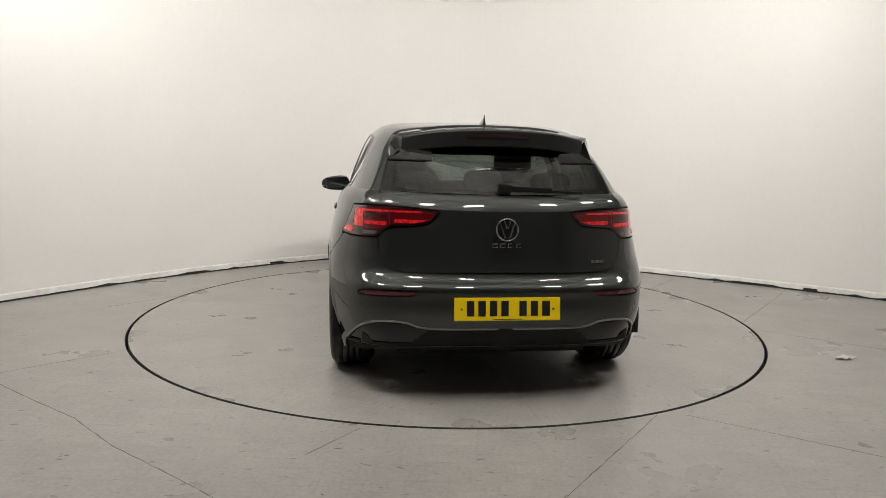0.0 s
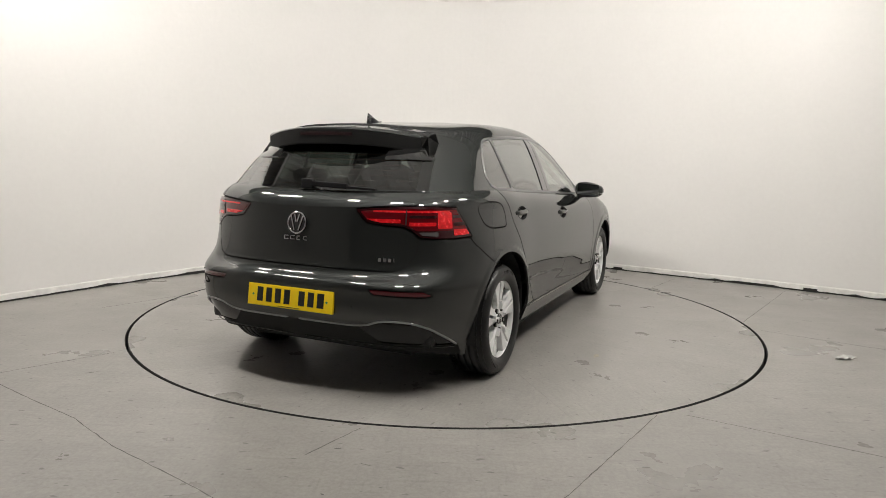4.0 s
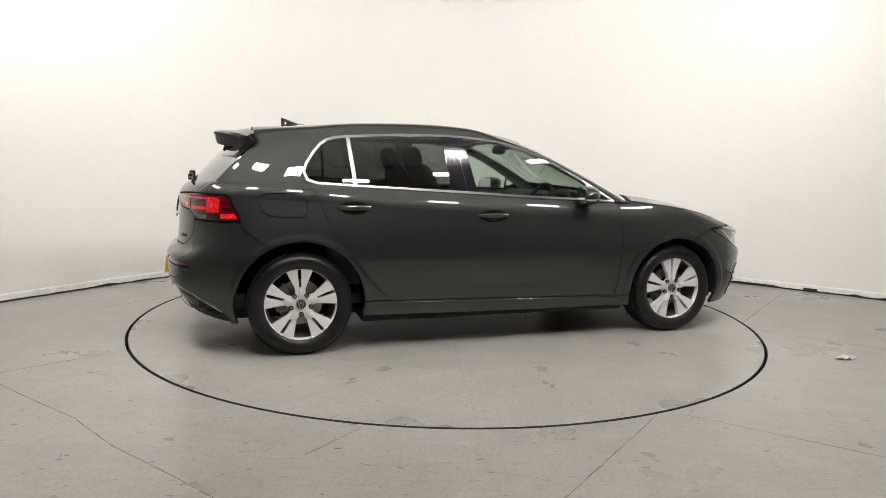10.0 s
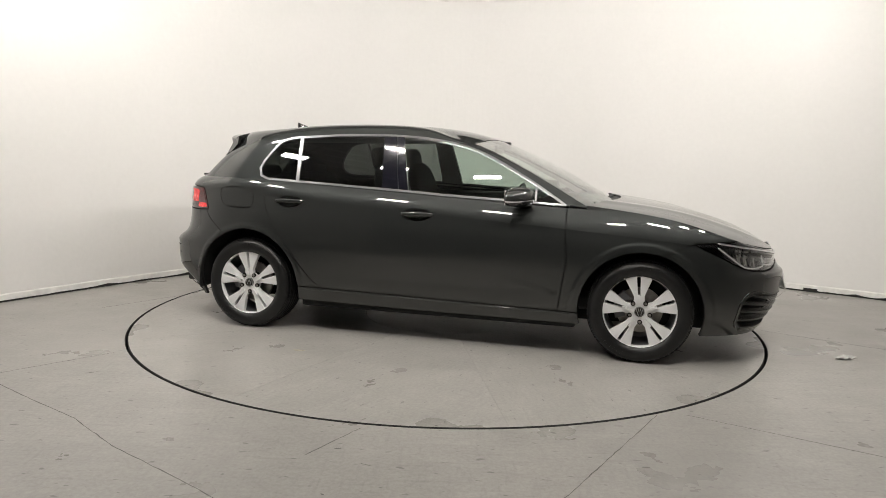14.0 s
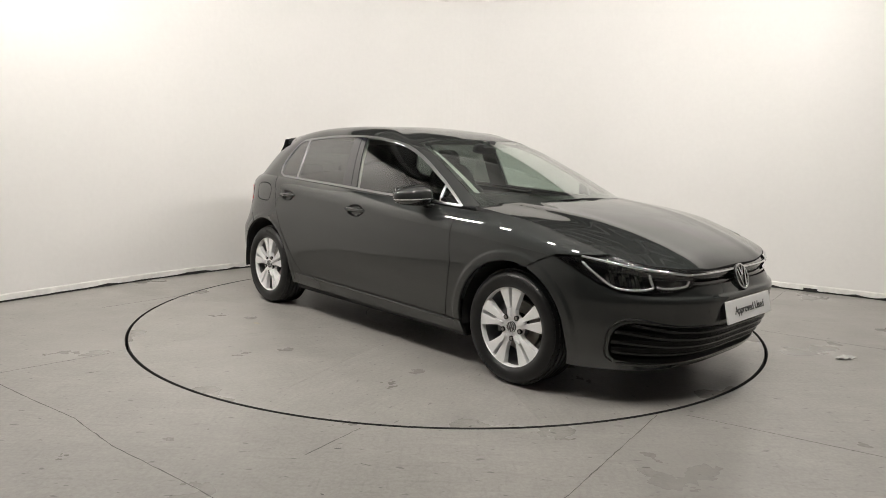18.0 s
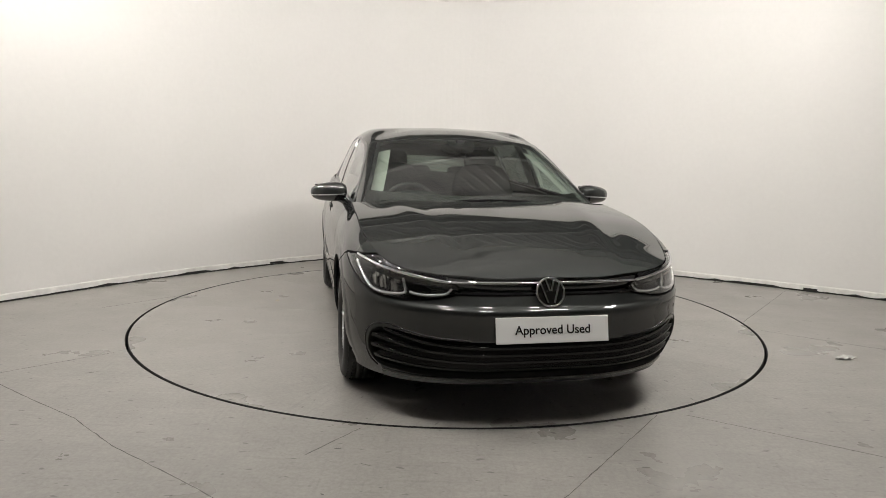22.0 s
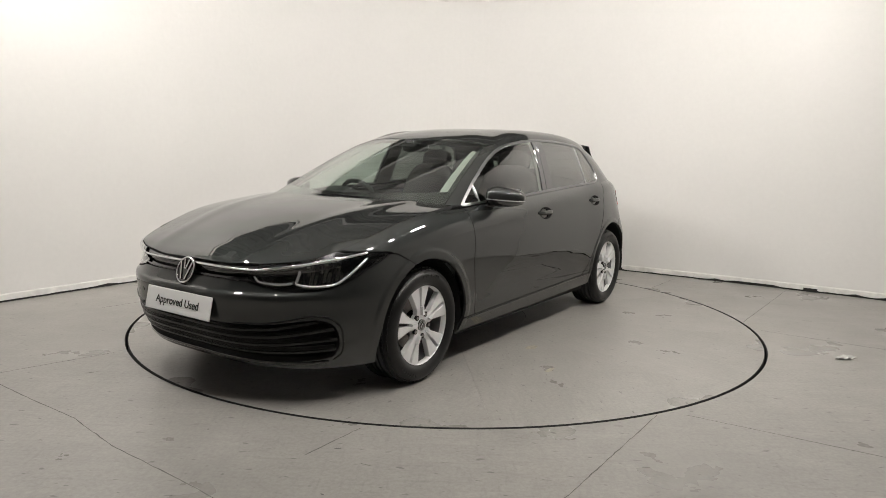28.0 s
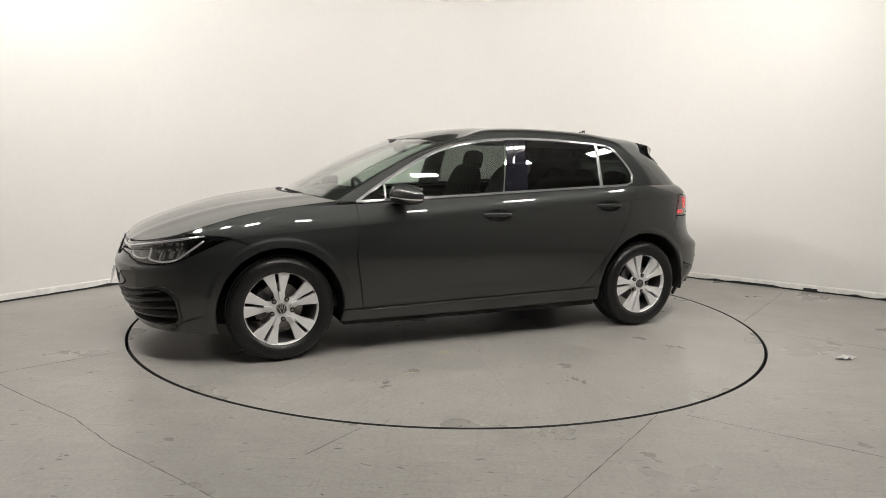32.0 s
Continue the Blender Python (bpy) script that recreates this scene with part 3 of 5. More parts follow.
# ---------------------------------------------------------------- car: cutting panels out of the surfaces
def rounded(pts, rounds=2):
    p = [np.array(q, float) for q in pts]
    for _ in range(rounds):
        r = []
        for a, c in zip(p, p[1:] + p[:1]):
            r += [a * 0.75 + c * 0.25, a * 0.25 + c * 0.75]
        p = r
    return np.array(p)


def poly(pts, axes="xz", rounds=0, arcs=None):
    """Signed distance to an outline in two of the coordinates (negative inside); a: the way round the body."""
    V = rounded(pts, rounds) if rounds else np.array(pts, float)

    def f(P, arc):
        c = {"x": P[..., 0], "y": np.abs(P[..., 1]), "z": P[..., 2], "a": arc}
        u, v = c[axes[0]], c[axes[1]]
        d = np.full(u.shape, 1e9)
        inside = np.zeros(u.shape, bool)
        for (x0, y0), (x1, y1) in zip(V, np.roll(V, -1, axis=0)):
            ex, ey = x1 - x0, y1 - y0
            t = np.clip(((u - x0) * ex + (v - y0) * ey) / max(ex * ex + ey * ey, 1e-12), 0, 1)
            d = np.minimum(d, np.hypot(u - x0 - t * ex, v - y0 - t * ey))
            if y0 != y1:
                inside ^= ((y0 > v) != (y1 > v)) & (u < (x1 - x0) * (v - y0) / (y1 - y0) + x0)
        return np.where(inside, -d, d)
    return f


def circle(ax, r):
    return lambda P, arc: np.where(np.abs(P[..., 1]) > 0.5, np.hypot(P[..., 0] - ax, P[..., 2] - HUB_Z) - r, 1.0)


def both(*fs):
    return lambda P, arc: np.max([f(P, arc) for f in fs], axis=0)


def either(*fs):
    return lambda P, arc: np.min([f(P, arc) for f in fs], axis=0)


def less(f, *gs, gap=0.0072):
    """f without the gs, with a joint between."""
    return lambda P, arc: np.max([f(P, arc)] + [gap - g(P, arc) for g in gs], axis=0)


def grow(f, by):
    return lambda P, arc: f(P, arc) - by


def where(test):
    return lambda P, arc: test(P[..., 0], np.abs(P[..., 1]), P[..., 2], arc)


def cut(surf, f, offset=0.0):
    """The part of a half surface inside f: points, normals, faces, and the rim's edges."""
    P, Nn = surf.p, surf.n
    rows, cols = P.shape[:2]
    arc = np.broadcast_to(surf.arc, (rows, cols)) if surf.arc is not None else np.zeros((rows, cols))
    D = f(P, arc).ravel()
    pts, nor = P.reshape(-1, 3), Nn.reshape(-1, 3)
    index, vs, ns, faces = {}, [], [], []

    def corner(i):
        if i not in index:
            index[i] = len(vs)
            vs.append(pts[i] + nor[i] * offset)
            ns.append(nor[i])
        return index[i]

    def between(i, j):
        key = (min(i, j), max(i, j))
        if key not in index:
            i, j = key
            t = D[i] / (D[i] - D[j])
            n = nor[i] * (1 - t) + nor[j] * t
            n /= max(np.linalg.norm(n), 1e-9)
            index[key] = len(vs)
            vs.append(pts[i] * (1 - t) + pts[j] * t + n * offset)
            ns.append(n)
        return index[key]

    inside = D <= 0
    I = inside.reshape(rows, cols)
    some = I[:-1, :-1] | I[1:, :-1] | I[:-1, 1:] | I[1:, 1:]
    dead = (np.linalg.norm(np.diff(P, axis=0), axis=2).max(1) < 1e-7).tolist()
    inside = inside.tolist()
    for r, c in zip(*[q.tolist() for q in np.nonzero(some)]):
        if dead[r]:
            continue
        a = r * cols + c
        quad = (a, a + 1, a + cols + 1, a + cols)
        face = []
        for i, j in zip(quad, quad[1:] + quad[:1]):
            if inside[i]:
                face.append(corner(i))
            if inside[i] != inside[j]:
                face.append(between(i, j))
        face = [v for v, w in zip(face, face[1:] + face[:1]) if v != w]
        if len(face) >= 3:
            faces.append(face)
    return np.array(vs).reshape(-1, 3), np.array(ns).reshape(-1, 3), faces


def panel(name, surf, f, mat, parent, label="", side=0, offset=0.0, depth=0.012, rim=True):
    """A body panel with folded-in edges. side: 1 left, -1 right, 0 both halves in one piece."""
    V, Nn, F = cut(surf, f, offset)
    allv, alln, allf = [], [], []
    for s in ((1, -1) if side == 0 else (side,)):
        base = sum(len(a) for a in allv)
        m = np.array([1.0, s, 1.0])
        allv.append(V * m)
        alln.append(Nn * m)
        # find which way round shows outwards
        votes = sum(np.sign(np.dot(np.cross(V[q[1]] - V[q[0]], V[q[2]] - V[q[0]]), Nn[q[0]])) for q in F[::max(len(F) // 9, 1)])
        keep = (votes > 0) == (s > 0)
        allf += [[i + base for i in (q if keep else q[::-1])] for q in F]
    verts, nors, faces = np.concatenate(allv), np.concatenate(alln), allf
    nf = len(faces)
    if rim:
        count = {}
        for q in faces:
            for i, j in zip(q, q[1:] + q[:1]):
                count[(i, j)] = 1
        edges = [(i, j) for (i, j) in count if (j, i) not in count and not (abs(verts[i][1]) < 1e-6 and abs(verts[j][1]) < 1e-6)]
        inner = {}
        extra_v, extra_n = [], []
        for i, j in edges:
            for k in (i, j):
                if k not in inner:
                    inner[k] = len(verts) + len(extra_v)
                    extra_v.append(verts[k] - nors[k] * depth)
                    extra_n.append(nors[k])
            faces.append([j, i, inner[i], inner[j]])
        if extra_v:
            verts, nors = np.concatenate([verts, extra_v]), np.concatenate([nors, extra_n])
    me = bpy.data.meshes.new(name)
    me.from_pydata(verts.tolist(), [], faces)
    me.materials.append(mat)
    # rims of painted panels are black, joint shade put into their colour
    if mat is M_PAINT:
        me.materials.append(M_UNDER)
        me.polygons.foreach_set("material_index", [0] * nf + [1] * (len(faces) - nf))
    smooth = np.zeros(len(faces), bool)
    smooth[:nf] = True
    me.polygons.foreach_set("use_smooth", smooth)
    me.normals_split_custom_set_from_vertices(nors.tolist())
    # rim faces keep their own flat direction
    ob = new(name, me)
    ob.parent = parent
    if label:
        ob["label"] = label
    return ob


def zoom(surf, test, k):
    """A finer copy of the part of a surface whose points pass the test."""
    keep = test(surf.p[..., 0], surf.p[..., 1], surf.p[..., 2])
    r = np.nonzero(keep.any(1))[0]
    c = np.nonzero(keep.any(0))[0]
    r0, r1, c0, c1 = r[0], r[-1] + 1, c[0], c[-1] + 1

    def finer(g):
        g = curve_at(np.arange(c1 - c0), g.swapaxes(0, 1).reshape(c1 - c0, -1), np.linspace(0, c1 - c0 - 1, (c1 - c0 - 1) * k + 1)).reshape(-1, r1 - r0, 3).swapaxes(0, 1)
        q = np.linspace(0, r1 - r0 - 1, (r1 - r0 - 1) * k + 1)
        i = np.minimum(q.astype(int), r1 - r0 - 2)
        w = (q - i)[:, None, None]
        return g[i] * (1 - w) + g[i + 1] * w
    p, n = finer(surf.p[r0:r1, c0:c1]), finer(surf.n[r0:r1, c0:c1])
    n = n / np.linalg.norm(n, axis=2, keepdims=True)
    arc = None if surf.arc is None else np.interp(np.linspace(c0, c1 - 1, p.shape[1]), np.arange(len(surf.arc)), surf.arc)
    return Surface(p, n, arc)


def stroke(pts, half, axes="az"):
    """A band along an open line of points."""
    V = np.array(pts, float)

    def f(P, arc):
        c = {"x": P[..., 0], "y": np.abs(P[..., 1]), "z": P[..., 2], "a": arc}
        u, v = c[axes[0]], c[axes[1]]
        d = np.full(u.shape, 1e9)
        for (x0, y0), (x1, y1) in zip(V, V[1:]):
            ex, ey = x1 - x0, y1 - y0
            t = np.clip(((u - x0) * ex + (v - y0) * ey) / max(ex * ex + ey * ey, 1e-12), 0, 1)
            d = np.minimum(d, np.hypot(u - x0 - t * ex, v - y0 - t * ey))
        return d - half
    return f


# finer copies where small pieces are cut
NOSE = zoom(BODY, lambda x, y, z: (x > 1.62) & (z > .20) & (z < .80), 3)
TAIL = zoom(BODY, lambda x, y, z: (x < -1.52) & (z > .20) & (z < .975), 3)
FLANK = zoom(CABIN, lambda x, y, z: (np.abs(y) > .45) & (x < .92) & (x > -1.36) & (z < 1.37), 3)
# side glass is almost flat: its slope comes from one even sheet over the whole window line
def even_sheet(surf, keep, u, v, w):
    """A copy of a surface with the slopes of one smooth curved sheet w(u, v)."""
    U, V = surf.p[..., u], surf.p[..., v]
    terms = lambda a, b: np.stack([np.ones_like(a), a * a, b, b * b, a if u == 0 else 0 * a], -1)
    k = np.linalg.lstsq(terms(U[keep], V[keep]), surf.p[..., w][keep], rcond=None)[0]
    n = np.zeros_like(surf.p)
    n[..., w], n[..., u], n[..., v] = 1, -(2 * k[1] * U + k[4]) * (0.35 if u == 0 else 1), -(k[2] + 2 * k[3] * V)
    n *= np.sign((n * surf.n).sum(2).mean())
    return Surface(surf.p, n / np.linalg.norm(n, axis=2, keepdims=True), surf.arc)


P_ = FLANK.p
SIDE_GLASS = even_sheet(FLANK, (P_[..., 2] > .93) & (P_[..., 2] < 1.33) & (P_[..., 0] < .55) & (P_[..., 0] > -1.2), 0, 2, 1)
STERN = zoom(CABIN, lambda x, y, z: (x < -1.5) & (z < 1.30), 4)
P_ = STERN.p
STERN_GLASS = even_sheet(STERN, (P_[..., 1] < .50) & (P_[..., 2] > 1.03), 1, 2, 0)
STERN_GLASS.n[..., 2] += .17
STERN_GLASS.n /= np.linalg.norm(STERN_GLASS.n, axis=2, keepdims=True)
FRONT = zoom(CABIN, lambda x, y, z: (x > -.02) & (z < 1.39), 2)
P_ = FRONT.p
FRONT_GLASS = even_sheet(FRONT, (P_[..., 1] < .52) & (P_[..., 2] < 1.33) & (P_[..., 0] > .2), 1, 2, 0)



def on_surface(surf, a, z, offset=0.0):
    """The point of a body surface at a way round and a height."""
    c = np.interp(a, surf.arc, np.arange(len(surf.arc)))
    i = min(int(c), len(surf.arc) - 2)
    w = c - i
    col = surf.p[:, i] * (1 - w) + surf.p[:, i + 1] * w
    nor = surf.n[:, i] * (1 - w) + surf.n[:, i + 1] * w
    k = int(np.argmax(col[:, 2] >= z)) if (col[:, 2] >= z).any() else len(col) - 1
    k = max(k, 1)
    u = np.clip((z - col[k - 1, 2]) / max(col[k, 2] - col[k - 1, 2], 1e-9), 0, 1)
    n = nor[k - 1] * (1 - u) + nor[k] * u
    n = n / np.linalg.norm(n)
    return Vector(col[k - 1] * (1 - u) + col[k] * u + n * offset), Vector(n)


def tube(name, surf, pts, r, mat, parent, label="", side=1, offset=0.0, flat=1.0, n=60, whole=False):
    """A round strip laid along a line (way round, height) on a body surface."""
    path = spline(pts, n)
    ring = [on_surface(surf, a, z, offset) for a, z in path]
    if whole:
        ring = [(Vector((p.x, -p.y, p.z)), Vector((q.x, -q.y, q.z))) for p, q in ring[:0:-1]] + ring
    bm = bmesh.new()
    rows = []
    for i, (p, q) in enumerate(ring):
        t = (ring[min(i + 1, len(ring) - 1)][0] - ring[max(i - 1, 0)][0]).normalized()
        s = t.cross(q).normalized()
        taper = 1.0 if 0 < i < len(ring) - 1 else 0.4
        row = []
        for k in range(10):
            w = 2 * math.pi * k / 10
            v = p + s * (r * taper * math.cos(w)) + q * (r * flat * taper * math.sin(w))
            row.append(bm.verts.new((v.x, v.y * side, v.z)))
        rows.append(row)
    for a, c in zip(rows, rows[1:]):
        for k in range(10):
            bm.faces.new((a[k], a[(k + 1) % 10], c[(k + 1) % 10], c[k]))
    bm.faces.new(rows[0]), bm.faces.new(rows[-1])
    bmesh.ops.recalc_face_normals(bm, faces=bm.faces)
    return part(name, bm, mat, parent, label, smooth=True)


def pair(name, surf, f, mat, parent, label="", **kw):
    return [panel(name, surf, f, mat, parent, label, side=s, **kw) for s in (1, -1)]
# ---------------------------------------------------------------- car: panels
car = tagged(new("car"), "dark grey five-door hatchback with silver alloy wheels, parked on the turntable", "car")

ARCH_F, ARCH_R = circle(AXLE_F, 0.362), circle(AXLE_R, 0.380)
F_BUMPER = poly([(1.40, .05), (1.40, .60), (1.44, .662), (1.506, .697), (1.555, .720), (1.62, .733), (1.75, .735), (1.80, .72), (1.95, .655), (2.3, .62), (2.3, .05)])
SEAM_FRONT = where(lambda x, y, z, a: 1.40 - x)
HEADLAMP = poly([(1.14, .735), (1.03, .742), (.935, .746), (.80, .76), (.45, .76), (.445, .672), (.41, .648), (.40, .625), (.43, .606), (.50, .592),
                 (.58, .580), (.66, .577), (.76, .582), (.83, .592), (.92, .626), (1.02, .677)], "az")
BAR = poly([(-.1, .612), (.43, .612), (.46, .70), (-.1, .70)], "az")
GRILLE = poly([(-.2, .400), (.19, .400), (.42, .403), (.54, .408), (.64, .422), (.73, .436), (.805, .428), (.850, .392), (.860, .33), (.842, .275),
               (.80, .245), (.62, .234), (.47, .230), (.19, .228), (-.2, .228)], "az", 1)
DOOR_F = poly([(.85, 1.2), (.846, .758), (.864, .61), (.838, .43), (.822, .31), (.80, .24), (-.222, .24), (-.225, .6), (-.236, .85), (-.25, 1.2)])
DOOR_R = poly([(-.25, 1.2), (-.236, .85), (-.225, .6), (-.222, .24), (-.70, .24), (-.745, .318), (-.80, .355), (-.844, .398), (-.934, .506), (-1.041, .65),
               (-1.163, .845), (-1.185, .93), (-1.25, 1.03), (-1.25, 1.2)])
SILL_LINE = where(lambda x, y, z, a: z - (.312 - .0195 * (x + .75)))
SKIRT = both(SILL_LINE, where(lambda x, y, z, a: np.abs(x + .0) - .955))
TAIL_X = where(lambda x, y, z, a: x + 1.60)
TAILGATE = both(where(lambda x, y, z, a: x + 1.62), poly([(-.2, .652), (.52, .652), (.575, .675), (.612, .74), (.615, .80), (.598, .87), (.60, .96), (.62, 1.2), (-.2, 1.2)], "yz"))
TAILLAMP = poly([(5.06, .947), (4.95, .956), (4.80, .964), (4.65, .963), (4.495, .957), (4.455, .90), (4.40, .812), (4.51, .806), (4.66, .808), (4.735, .812), (4.79, .850),
                 (4.83, .866), (4.93, .872), (5.00, .885)], "az")
R_BUMPER = both(where(lambda x, y, z, a: x + 1.30), either(where(lambda x, y, z, a: np.maximum(z - .648, x + 1.60)),
                poly([(-3, -1), (-1.40, -1), (-1.40, .58), (-1.48, .645), (-1.58, .717), (-1.64, .765), (-1.672, .808), (-3, .808)])))
VALANCE = both(where(lambda x, y, z, a: x + 1.60), poly([(6, .372), (5.02, .375), (4.95, .390), (4.88, .410), (4.80, .414), (4.70, .392), (4.60, .335), (4.50, .262), (4.47, .222), (4.47, .1), (6, .1)], "az"))
REFLECTOR = poly([(4.645, .541), (4.668, .538), (4.81, .543), (4.922, .546), (4.94, .566), (4.69, .561)], "az")
FLAP = poly([(-1.54, .969), (-1.315, .970), (-1.268, .921), (-1.278, .849), (-1.299, .834), (-1.507, .841), (-1.552, .92)], "xz", 2)


def oval(cx, cz, rx, rz):
    return where(lambda x, y, z, a: (np.sqrt(((x - cx) / rx) ** 2 + ((z - cz) / rz) ** 2) - 1) * rz)


CUP_F, CUP_R = oval(-.09, .838, .078, .034), oval(-.992, .889, .075, .032)

# black inner skin seen only in the joints, added to darken them like shade
panel("inner_shell", BODY, less(where(lambda x, y, z, a: 0 * x - 1), grow(ARCH_F, .004), grow(ARCH_R, .004), grow(HEADLAMP, -.004), grow(GRILLE, -.004), gap=0), M_UNDER, car, offset=-.016, rim=False)
panel("front_bumper", BODY, less(F_BUMPER, ARCH_F, HEADLAMP, BAR, GRILLE), M_PAINT, car, "dark grey painted front bumper")
FENDER = less(where(lambda x, y, z, a: np.maximum(.80 - x, a * 0 - 1)), F_BUMPER, DOOR_F, ARCH_F, HEADLAMP, SKIRT, BAR, GRILLE)
pair("fender", BODY, both(FENDER, where(lambda x, y, z, a: np.maximum(x - 2.02, .5 - y))), M_PAINT, car)
QUARTER = less(where(lambda x, y, z, a: x + .74), DOOR_R, ARCH_R, R_BUMPER, TAILGATE, TAILLAMP, SKIRT)
panel("quarter_panel", BODY, QUARTER, M_PAINT, car, side=1)
panel("quarter_panel", BODY, less(QUARTER, FLAP), M_PAINT, car, side=-1)
panel("fuel_flap", BODY, grow(FLAP, -.001), M_PAINT, car, side=-1)
for s in (1, -1):
    d = panel("front_door", BODY, less(both(DOOR_F, where(lambda x, y, z, a: -y + .5)), SKIRT, CUP_F), M_PAINT, car, side=s)
    panel("handle_cup", BODY, CUP_F, M_PAINT, d, side=s, offset=-.014, depth=-.012)
    d2 = panel("rear_door", BODY, less(both(DOOR_R, where(lambda x, y, z, a: -y + .5)), SKIRT, CUP_R, grow(ARCH_R, .03)), M_PAINT, car, side=s)
    panel("handle_cup", BODY, CUP_R, M_PAINT, d2, side=s, offset=-.014, depth=-.012)
    for dd, cx, cz, cy in ((d, -.09, .842, .868), (d2, -.992, .893, .853)):
        bm = bmesh.new()
        n = 17
        rows = []
        for i in range(n):
            u = i / (n - 1) * 2 - 1
            lift = 0.014 * (1 - u ** 4)
            half = 0.016 * (1 - 0.35 * u ** 2) * (1 if abs(u) < 1 else 0.5)
            ring = []
            for k in range(8):
                th = 2 * math.pi * k / 8
                ring.append(bm.verts.new((cx + u * 0.115, s * (cy + lift - 0.012 + 0.009 * math.cos(th) - (0.016 if abs(u) == 1 else 0)), cz + half * math.sin(th))))
            rows.append(ring)
        for a, c in zip(rows, rows[1:]):
            for k in range(8):
                bm.faces.new((a[k], c[k], c[(k + 1) % 8], a[(k + 1) % 8]))
        bm.faces.new(rows[0]), bm.faces.new(rows[-1])
        bmesh.ops.recalc_face_normals(bm, faces=bm.faces)
        part("door_handle", bm, M_PAINT, dd, smooth=True)
pair("side_skirt", BODY, less(SKIRT, ARCH_F, ARCH_R), M_PAINT, car)

# raised edge along the top of each sill
FLANK_ROW = BODY.p[BODY.p.shape[0] // 4]
SILL_TOP = [(float(np.interp(-x, -FLANK_ROW[:, 0], BODY.arc)), .303 - .0195 * (x + .75)) for x in (.90, .6, .3, 0, -.3, -.6, -.86)]
for s in (1, -1):
    tube("sill_edge", BODY, SILL_TOP, .0042, M_PAINT, car, "thin raised edge along the sill", s, .0005)

# bonnet and cowl
EDGE = BODY.p[-1][BODY.p[-1][:, 0] > 0.9]
HOOD_LINE = poly([(x, y) for x, y in EDGE[::4, :2]] + [(.80, EDGE[-1][1]), (.80, -.2), (EDGE[0][0], -.2)], "xy")
HOOD_BACK = where(lambda x, y, z, a: 1.165 - .20 * (y / .78) ** 2 - x)
panel("bonnet", HOOD, both(grow(HOOD_LINE, -.0055), HOOD_BACK), M_PAINT, car, "dark grey bonnet with soft creases", depth=.02)
panel("cowl", HOOD, both(grow(HOOD_LINE, -.003), less(where(lambda x, y, z, a: 0 * x - 1), HOOD_BACK, gap=.004)), M_PLASTIC, car, "black plastic cowl below the windscreen", offset=-.014)
panel("bonnet_lining", HOOD, grow(HOOD_LINE, .006), M_UNDER, car, offset=-.03, rim=False)

# roof, glass and frames
WS_EDGE = where(lambda x, y, z, a: np.maximum(y - (.718 - (z - .945) * .44), (.312 - .10 * (y / .55) ** 2) - x))
WS = both(WS_EDGE, where(lambda x, y, z, a: .0 - x))
ROOF = where(lambda x, y, z, a: np.maximum.reduce([y - .513 + .0 * x + np.clip(x + .1, 0, 1) * .02 + np.clip(-1.2 - x, 0, 1) * .12, x - (.308 - .10 * (y / .55) ** 2), -1.556 - x, 1.27 - z]))
RW = where(lambda x, y, z, a: np.maximum.reduce([y - (.612 - .26 * (z - 1.03) - .5 * np.clip(z - 1.2, 0, 1)), z - 1.285, x + 1.50]))
SPOILER_ZONE = where(lambda x, y, z, a: np.maximum.reduce([x + 1.56, 1.287 - z, y - .62]))
DLO = poly([(.835, .922), (.54, .938), (.068, .960), (-.168, .975), (-.656, 1.0), (-1.20, 1.028), (-1.262, 1.05), (-1.284, 1.104), (-1.262, 1.16), (-1.22, 1.222), (-1.175, 1.275),
            (-1.136, 1.303), (-1.08, 1.32), (-1.0, 1.329), (-.673, 1.347), (-.377, 1.349), (-.258, 1.345), (-.1, 1.333), (.072, 1.308), (.18, 1.283), (.268, 1.252), (.36, 1.212), (.454, 1.164),
            (.637, 1.062), (.784, .970), (.845, .930)], "xz")
SIDE = where(lambda x, y, z, a: np.maximum(.40 - y, np.maximum(-1.62 - x, 0 * x - 1)))
DLO = both(DLO, where(lambda x, y, z, a: .45 - y))
IN_DLO = grow(DLO, -.013)
PILLAR_B = poly([(-.352, .90), (-.352, .98), (-.392, 1.40), (-.262, 1.40), (-.160, .90)])
SPLIT_B = where(lambda x, y, z, a: np.abs(x - (-.240 - .17 * (z - .975))) - .0025)
DIVIDER_R = where(lambda x, y, z, a: np.abs(x - (-.968 - .10 * (z - 1.02))) - .011)
DIVIDER_F = where(lambda x, y, z, a: np.abs(x - (.655 - .06 * (z - .95))) - .006)
FRAME = less(where(lambda x, y, z, a: 0 * x - 1), DLO, WS, ROOF, RW, SPOILER_ZONE, gap=.0008)
pair("side_frame", CABIN, FRAME, M_PAINT, car, "painted pillars and roof rail", depth=.01)
panel("roof", CABIN, ROOF, M_PAINT, car, "dark grey painted roof")
panel("windscreen", FRONT_GLASS, grow(WS, -.002), M_GLASS, car, "clear windscreen with a black border", rim=False, offset=-.002)
WS_IN = both(grow(WS, -.022), where(lambda x, y, z, a: .985 + .012 * (y / .5) ** 2 - z))
panel("windscreen_border", CABIN, less(WS, WS_IN, gap=0), M_FRIT, car, "black painted border of the windscreen", offset=-.006, rim=False)
panel("sensor_patch", CABIN, both(WS, where(lambda x, y, z, a: np.maximum(y - .09, 1.285 - z))), M_FRIT, car, offset=-.007, rim=False)
panel("rear_window", STERN_GLASS, RW, M_REARGLASS, car, "dark tinted rear window", offset=-.003, rim=False)
